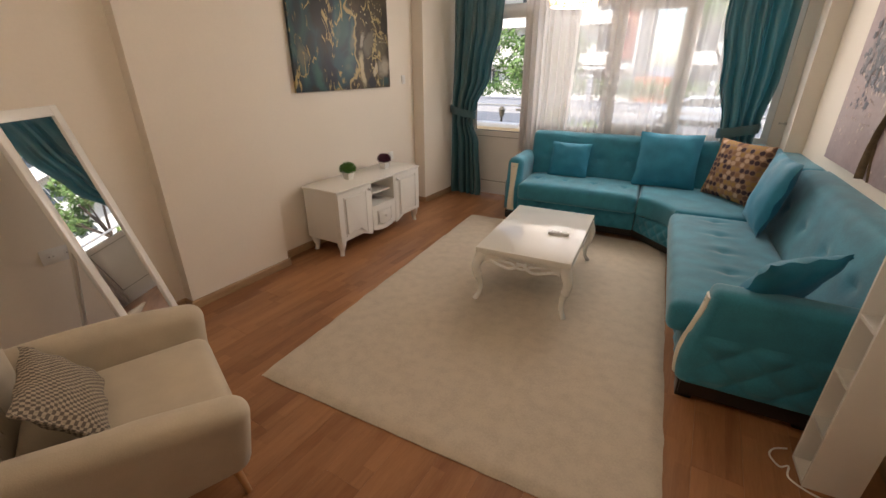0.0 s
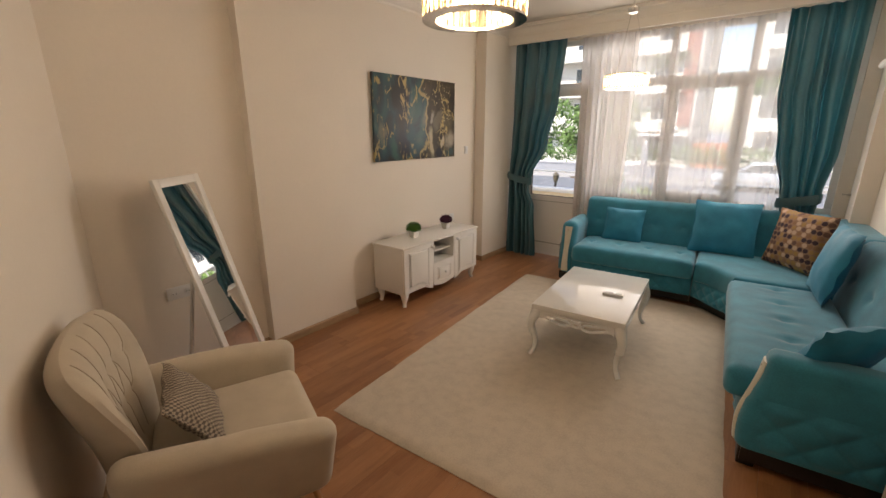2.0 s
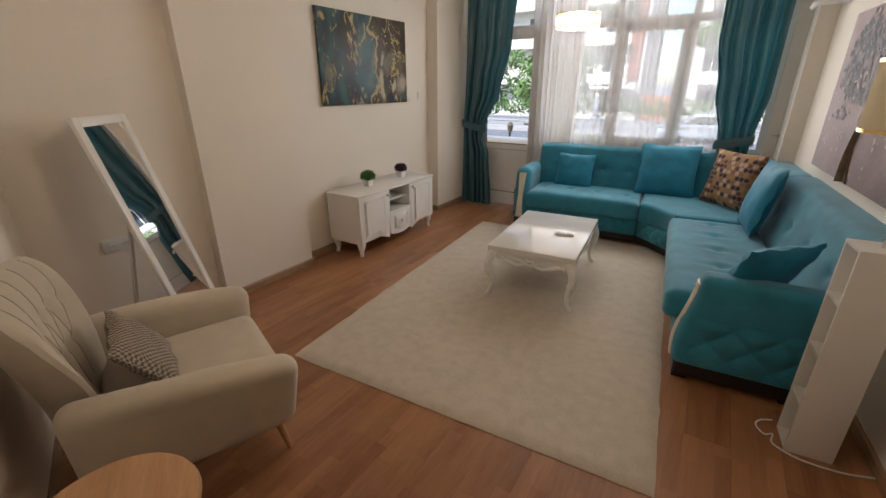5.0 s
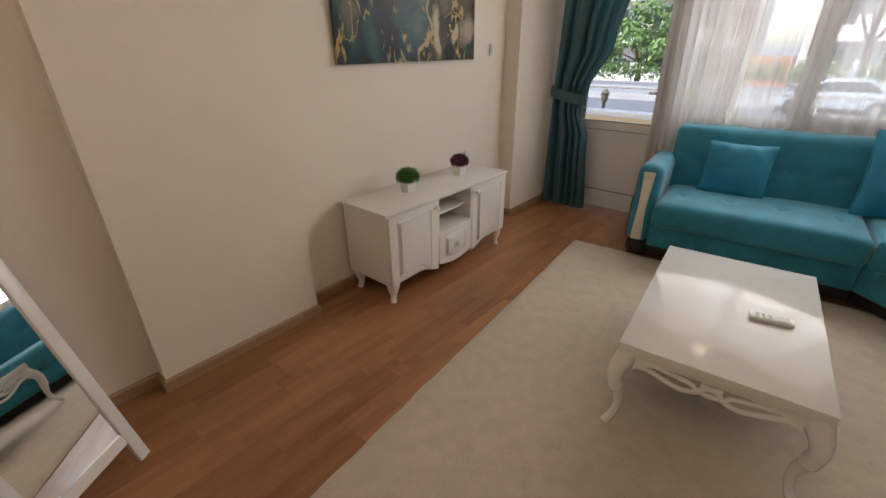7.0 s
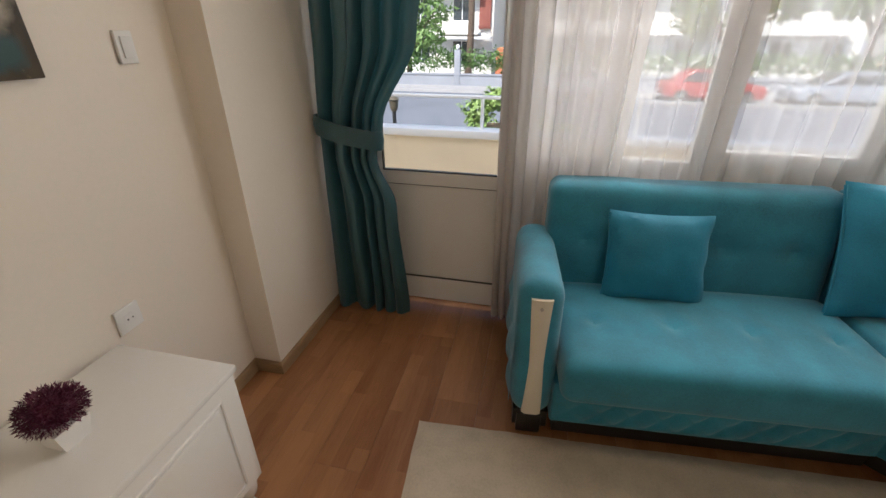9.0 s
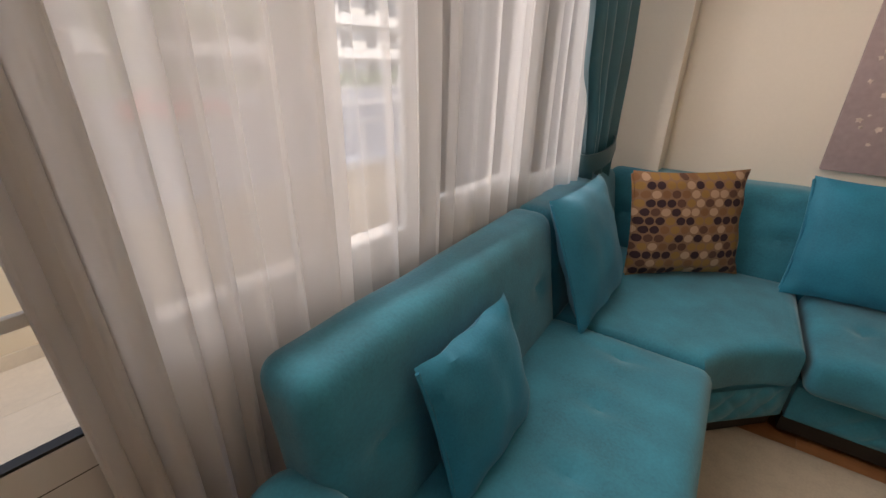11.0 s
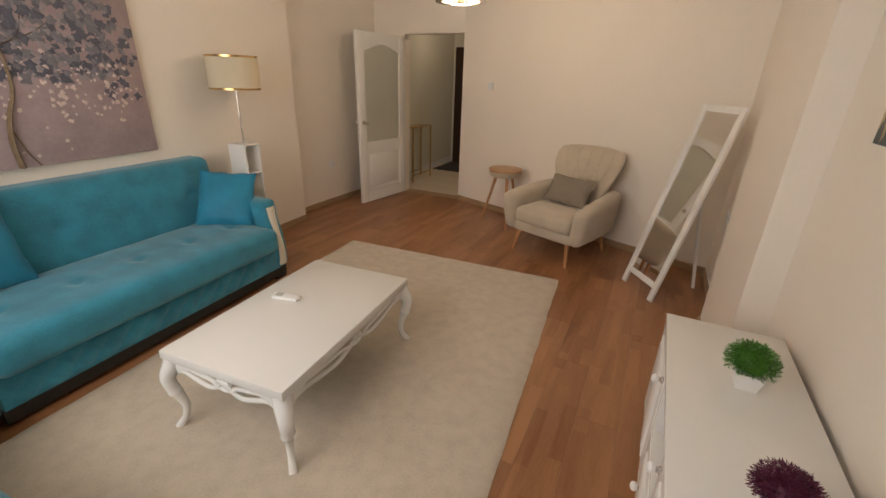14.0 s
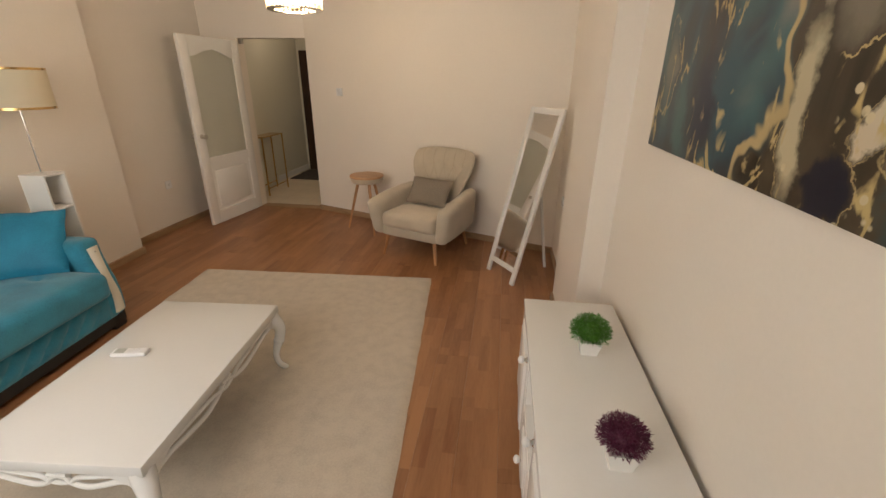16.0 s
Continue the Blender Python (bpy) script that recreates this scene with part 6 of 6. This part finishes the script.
tree("tree", (-7.2, 31.5, -1.3), 4.6, 2.6, 1, "leafy street tree behind the garden wall", 2600, 0.17)
tree("tree", (-12.5, 32.0, -1.3), 5.0, 2.6, 2, "leafy street tree behind the garden wall", 2000, 0.17)
tree("tree", (11.0, 32.5, -1.3), 6.0, 3.0, 3, "leafy street tree behind the garden wall", 2600, 0.18, mat("sunlit_leaves", (0.13, 0.17, 0.03), 0.6, 0, 0.4, 3, 30))
tree("tree", (17.0, 31.0, -1.3), 7.0, 3.2, 4, "tall leafy tree across the street", 2600, 0.18)
tree("tree", (3.2, 33.0, -1.3), 6.5, 2.2, 6, "slim leafy tree across the street", 2000, 0.17)
bush = thing("oleander_bush", pose(0.85, 8.55, -1.3), "green oleander bush rising above the parapet", "bush")
bm = bmesh.new()
for x, z, r in ((-0.30, 2.02, 0.20), (-0.22, 1.80, 0.24), (0.10, 1.72, 0.30), (0.40, 1.80, 0.26), (-0.1, 2.15, 0.16), (0.70, 1.72, 0.28), (0.2, 1.4, 0.5)):
    clump(bm, (x, 0, z), (r * 1.1, r * 0.8, r * 1.1), 430, 0.036, int(100 * (x + z)))
part("leaves", bm, mat("oleander_leaves", (0.20, 0.30, 0.09), 0.5, 0, 0.4, 9, 60), bush, smooth=False)["kind"] = "stuff"
bm = bmesh.new()
for k in range(6):
    tube(bm, [(0.1 * k - 0.2, 0, 0), (0.16 * k - 0.35, 0.05, 1.8)], 0.014, 6)
part("stems", bm, M_BARK, bush)
gl_ = thing("garden_lamp", pose(-0.5, 8.75, -1.3), "black garden lamp post below the balcony", "lamp")
part("post", tube(bmesh.new(), [(0, 0, 0), (0, 0, 1.95)], 0.025, 8), M_BLACK, gl_)
part("lantern", lathe(bmesh.new(), [(0.03, 1.95), (0.05, 1.99), (0.06, 2.08), (0.075, 2.09), (0.02, 2.15)], 12), mat("dark_lantern_glass", (0.10, 0.085, 0.06), 0.3), gl_)
for gx, tall in ((-3.6, 2.1), (2.9, 1.8)):
    gp = thing("gate_post", pose(gx, 29.3, -1.3), "slim grey gate pier with a globe lamp", "gate pier", group="gate piers")
    part("pier", B(-0.17, -0.14, 0, 0.17, 0.14, tall, bev=0.015), M_CONCRETE, gp)
    part("globe", lathe(bmesh.new(), [(0.04, tall), (0.10, tall + 0.06), (0.12, tall + 0.14), (0.10, tall + 0.22), (0.04, tall + 0.27)], 16), M_CAP, gp)


def car(p, rz, paint, label):
    ob = thing("car", pose(*p, 0, 0, rz), label, "car", group="parked cars")
    yz = Matrix(((1, 0, 0, 0), (0, 0, 1, 0), (0, 1, 0, 0), (0, 0, 0, 1)))
    low = [(-2.05, 0.35), (-2.08, 0.62), (-1.95, 0.80), (-1.1, 0.92), (1.55, 0.95), (2.02, 0.86), (2.08, 0.55), (2.0, 0.30), (-1.9, 0.25)]
    part("body", prism(bmesh.new(), low, -0.84, 0.84, m=yz, bev=0.08, seg=3), paint, ob)
    part("cabin", prism(bmesh.new(), [(-1.15, 0.90), (-0.45, 1.40), (0.95, 1.43), (1.65, 0.93)], -0.70, 0.70, m=yz, bev=0.10, seg=3), paint, ob)
    for s in (-1, 1):
        part("side_window", prism(bmesh.new(), [(-0.95, 0.94), (-0.40, 1.33), (0.88, 1.35), (1.35, 0.96)], -0.004, 0.004, m=pose(0, s * 0.706, 0) @ yz), M_DARKGLASS, ob)
    part("windscreen", prism(bmesh.new(), [(-1.19, 0.93), (-0.50, 1.40), (-0.47, 1.38), (-1.14, 0.92)], -0.60, 0.60, m=yz), M_DARKGLASS, ob)
    for x in (-1.3, 1.3):
        for s in (-1, 1):
            w = part("wheel", lathe(bmesh.new(), [(0.20, -0.1), (0.30, -0.1), (0.32, -0.06), (0.32, 0.06), (0.30, 0.1), (0.20, 0.1)], 20, pose(x, s * 0.76, 0.32, 90)), M_BLACK, ob)
            part("rim", lathe(bmesh.new(), [(0.19, -0.108), (0.20, 0.108)], 14, pose(x, s * 0.76, 0.32, 90)), M_STEEL, w)
    for s in (-1, 1):
        part("headlight", B(-2.06, s * 0.62 - 0.14, 0.62, -1.93, s * 0.62 + 0.14, 0.76, bev=0.02), M_CAP, ob)
    return ob


car((2.55, 26.3, -1.22), 0, mat("silver_car_paint", (0.46, 0.50, 0.56), 0.25, 0.3, 0.02), "silver hatchback parked across the street")
car((8.6, 26.0, -1.22), 180, mat("red_car_paint", (0.36, 0.025, 0.025), 0.25, 0, 0.02), "red car parked across the street")
car((13.8, 26.0, -1.22), 0, mat("grey_car_paint", (0.22, 0.25, 0.30), 0.25, 0, 0.02), "grey car parked across the street")


def house(p, w, d, storeys, label, wall, seed):
    ob = thing("apartment_building", pose(*p), label, "building")
    h = 3.0 * storeys
    part("wall", B(-w / 2, 0, 0, w / 2, d, h), wall, ob, smooth=False)
    part("roof", B(-w / 2 - 0.4, -0.4, h, w / 2 + 0.4, d + 0.4, h + 0.35), M_CAP, ob, smooth=False)
    n = int(w / 3.4)
    for s in range(storeys):
        for k in range(n):
            x = (k - (n - 1) / 2) * 3.4
            wd_ = part("window", B(x - 0.7, -0.03, 3 * s + 0.9, x + 0.7, 0.05, 3 * s + 2.4), M_DARKGLASS, ob)
            part("frame", box(box(B(x - 0.78, -0.06, 3 * s + 0.82, x + 0.78, -0.031, 3 * s + 0.9), x - 0.78, -0.06, 3 * s + 2.4, x + 0.78, -0.031, 3 * s + 2.48), x - 0.03, -0.06, 3 * s + 0.9, x + 0.03, -0.031, 3 * s + 2.4), M_CAP, wd_)
        if s:
            part("balcony", box(B(-w / 2 + 1, -1.2, 3 * s - 0.1, w / 2 - 1, -0.001, 3 * s + 0.05), -w / 2 + 1, -1.2, 3 * s + 0.05, w / 2 - 1, -1.1, 3 * s + 0.85), wall, ob)
    return ob


house((-14.0, 41.0, -1.3), 22, 10, 5, "white apartment building with balconies across the street", M_FACADE, 1)
house((12.0, 44.0, -1.3), 24, 10, 6, "pale apartment building with balconies across the street", M_FACADE, 2)
house((40.0, 42.0, -1.3), 22, 10, 5, "pale apartment building further down the street", M_FACADE, 3)
house((-42.0, 42.0, -1.3), 24, 10, 5, "pale apartment building further up the street", M_FACADE, 4)
aw = setting("shop_front", prism(bmesh.new(), [(-2.4, 38.6), (0.1, 38.6), (0.1, 41), (-2.4, 41)], -1.3, 0.72, bev=0.05), M_ORANGE, "red-orange shop front behind the hedge", "shop")
aw["kind"] = "thing"
far_house = bpy.data.objects["apartment_building"]
part("red_panel", B(9.9, -0.25, 3.3, 10.8, -0.001, 15.0, bev=0.02), mat("brick_red_render", (0.26, 0.085, 0.065), 0.8), far_house, "brick-red vertical facade panel")
part("canopy", B(7.0, -1.6, 2.55, 11.0, -0.26, 2.75, bev=0.02), M_CAP, far_house, "white entrance canopy")


def palm(p, h, seed):
    """A street palm: a ringed trunk and a head of drooping fronds."""
    ob = thing("palm_tree", pose(*p), "tall slim palm with a bare ringed trunk", "tree")
    rng = random.Random(seed)
    pts = [(0.15 * math.sin(3 * k / 24), 0, h * k / 24) for k in range(25)]
    part("trunk", tube(bmesh.new(), pts, [0.26 - 0.004 * k + 0.02 * (k % 2) for k in range(25)], 10), M_BARK, ob)
    bm = bmesh.new()
    top = Vector(pts[-1])
    for k in range(16):
        a = 2 * math.pi * k / 16 + rng.uniform(-0.15, 0.15)
        lift = rng.uniform(0.2, 1.1)
        d = Vector((math.cos(a), math.sin(a), 0))
        side = Vector((-d.y, d.x, 0))
        for j in range(1, 15):
            t = j / 14
            c = top + d * (1.9 * t) + Vector((0, 0, lift * math.sin(2.6 * t) - 0.9 * t * t))
            for sg in (-1, 1):
                e = c + side * sg * 0.42 * math.sin(math.pi * min(1, t + 0.12)) + d * 0.18 - Vector((0, 0, 0.16))
                bm.faces.new([bm.verts.new(c - d * 0.035), bm.verts.new(c + d * 0.035), bm.verts.new(e)])
    part("crown", bm, M_LEAF, ob, smooth=False)["kind"] = "stuff"
    return ob


palm((-4.1, 36.0, -1.3), 7.5, 3)

# ---- laminate planks and balcony tiles ----
flo = setting("floor", prism(bmesh.new(), [(-0.25, 1.0), (2.8, -0.075), (4.4, -0.075), (4.4, YW + 0.2), (-0.25, YW + 0.2)], -0.1, -0.012), M_BASEB, "reddish brown wood laminate floor", "floor")
pl = bpy.data.meshes.new("plank")
bm = B(0.0003, 0.0003, -0.012, 0.1917, 1.2797, 0, bev=0.0006, seg=1)
bm.to_mesh(pl)
bm.free()
pl.materials.append(M_PLANK)
rng = random.Random(9)
k = 0
x = -0.24
while x < 4.25:
    y = -0.075 - (0.43 * k % 1.28)
    while y < YW + 0.18:
        a, b_ = max(y, -0.075, SB[1] - (x + 0.19 - SB[0]) * SB[1] / (SA[0] - SB[0]) - 0.10), min(y + 1.28, YW + 0.19)
        if b_ - a > 0.05:
            o = new("plank", pl)
            o.parent = flo
            o.matrix_basis = Matrix.Translation((x, a, 0)) @ Matrix.Diagonal((1, (b_ - a) / 1.28, 1, 1))
        y += 1.28
    x += 0.192
    k += 1
bt = bpy.data.meshes.new("tile")
bm = B(0.001, 0.001, -0.012, 0.399, 0.399, 0, bev=0.0012, seg=1)
bm.to_mesh(bt)
bm.free()
bt.materials.append(M_WARMTILE)
bf = bpy.data.objects["balcony_floor"]
for i in range(14):
    for j in range(5):
        if YW + 0.2 + 0.4 * j > 7.5:
            continue
        o = new("tile", bt)
        o.parent = bf
        o.matrix_basis = Matrix.Translation((-1.6 + 0.4 * i, 7.695 - 0.4 * (j + 1), -0.02))
hf = bpy.data.objects["hall_floor"]
for i in range(5):
    for j in range(5):
        o = new("tile", bt)
        o.parent = hf
        o.matrix_basis = Matrix.Translation((2.42 + 0.4 * i, -0.152 - 0.4 * (j + 1), 0.0))
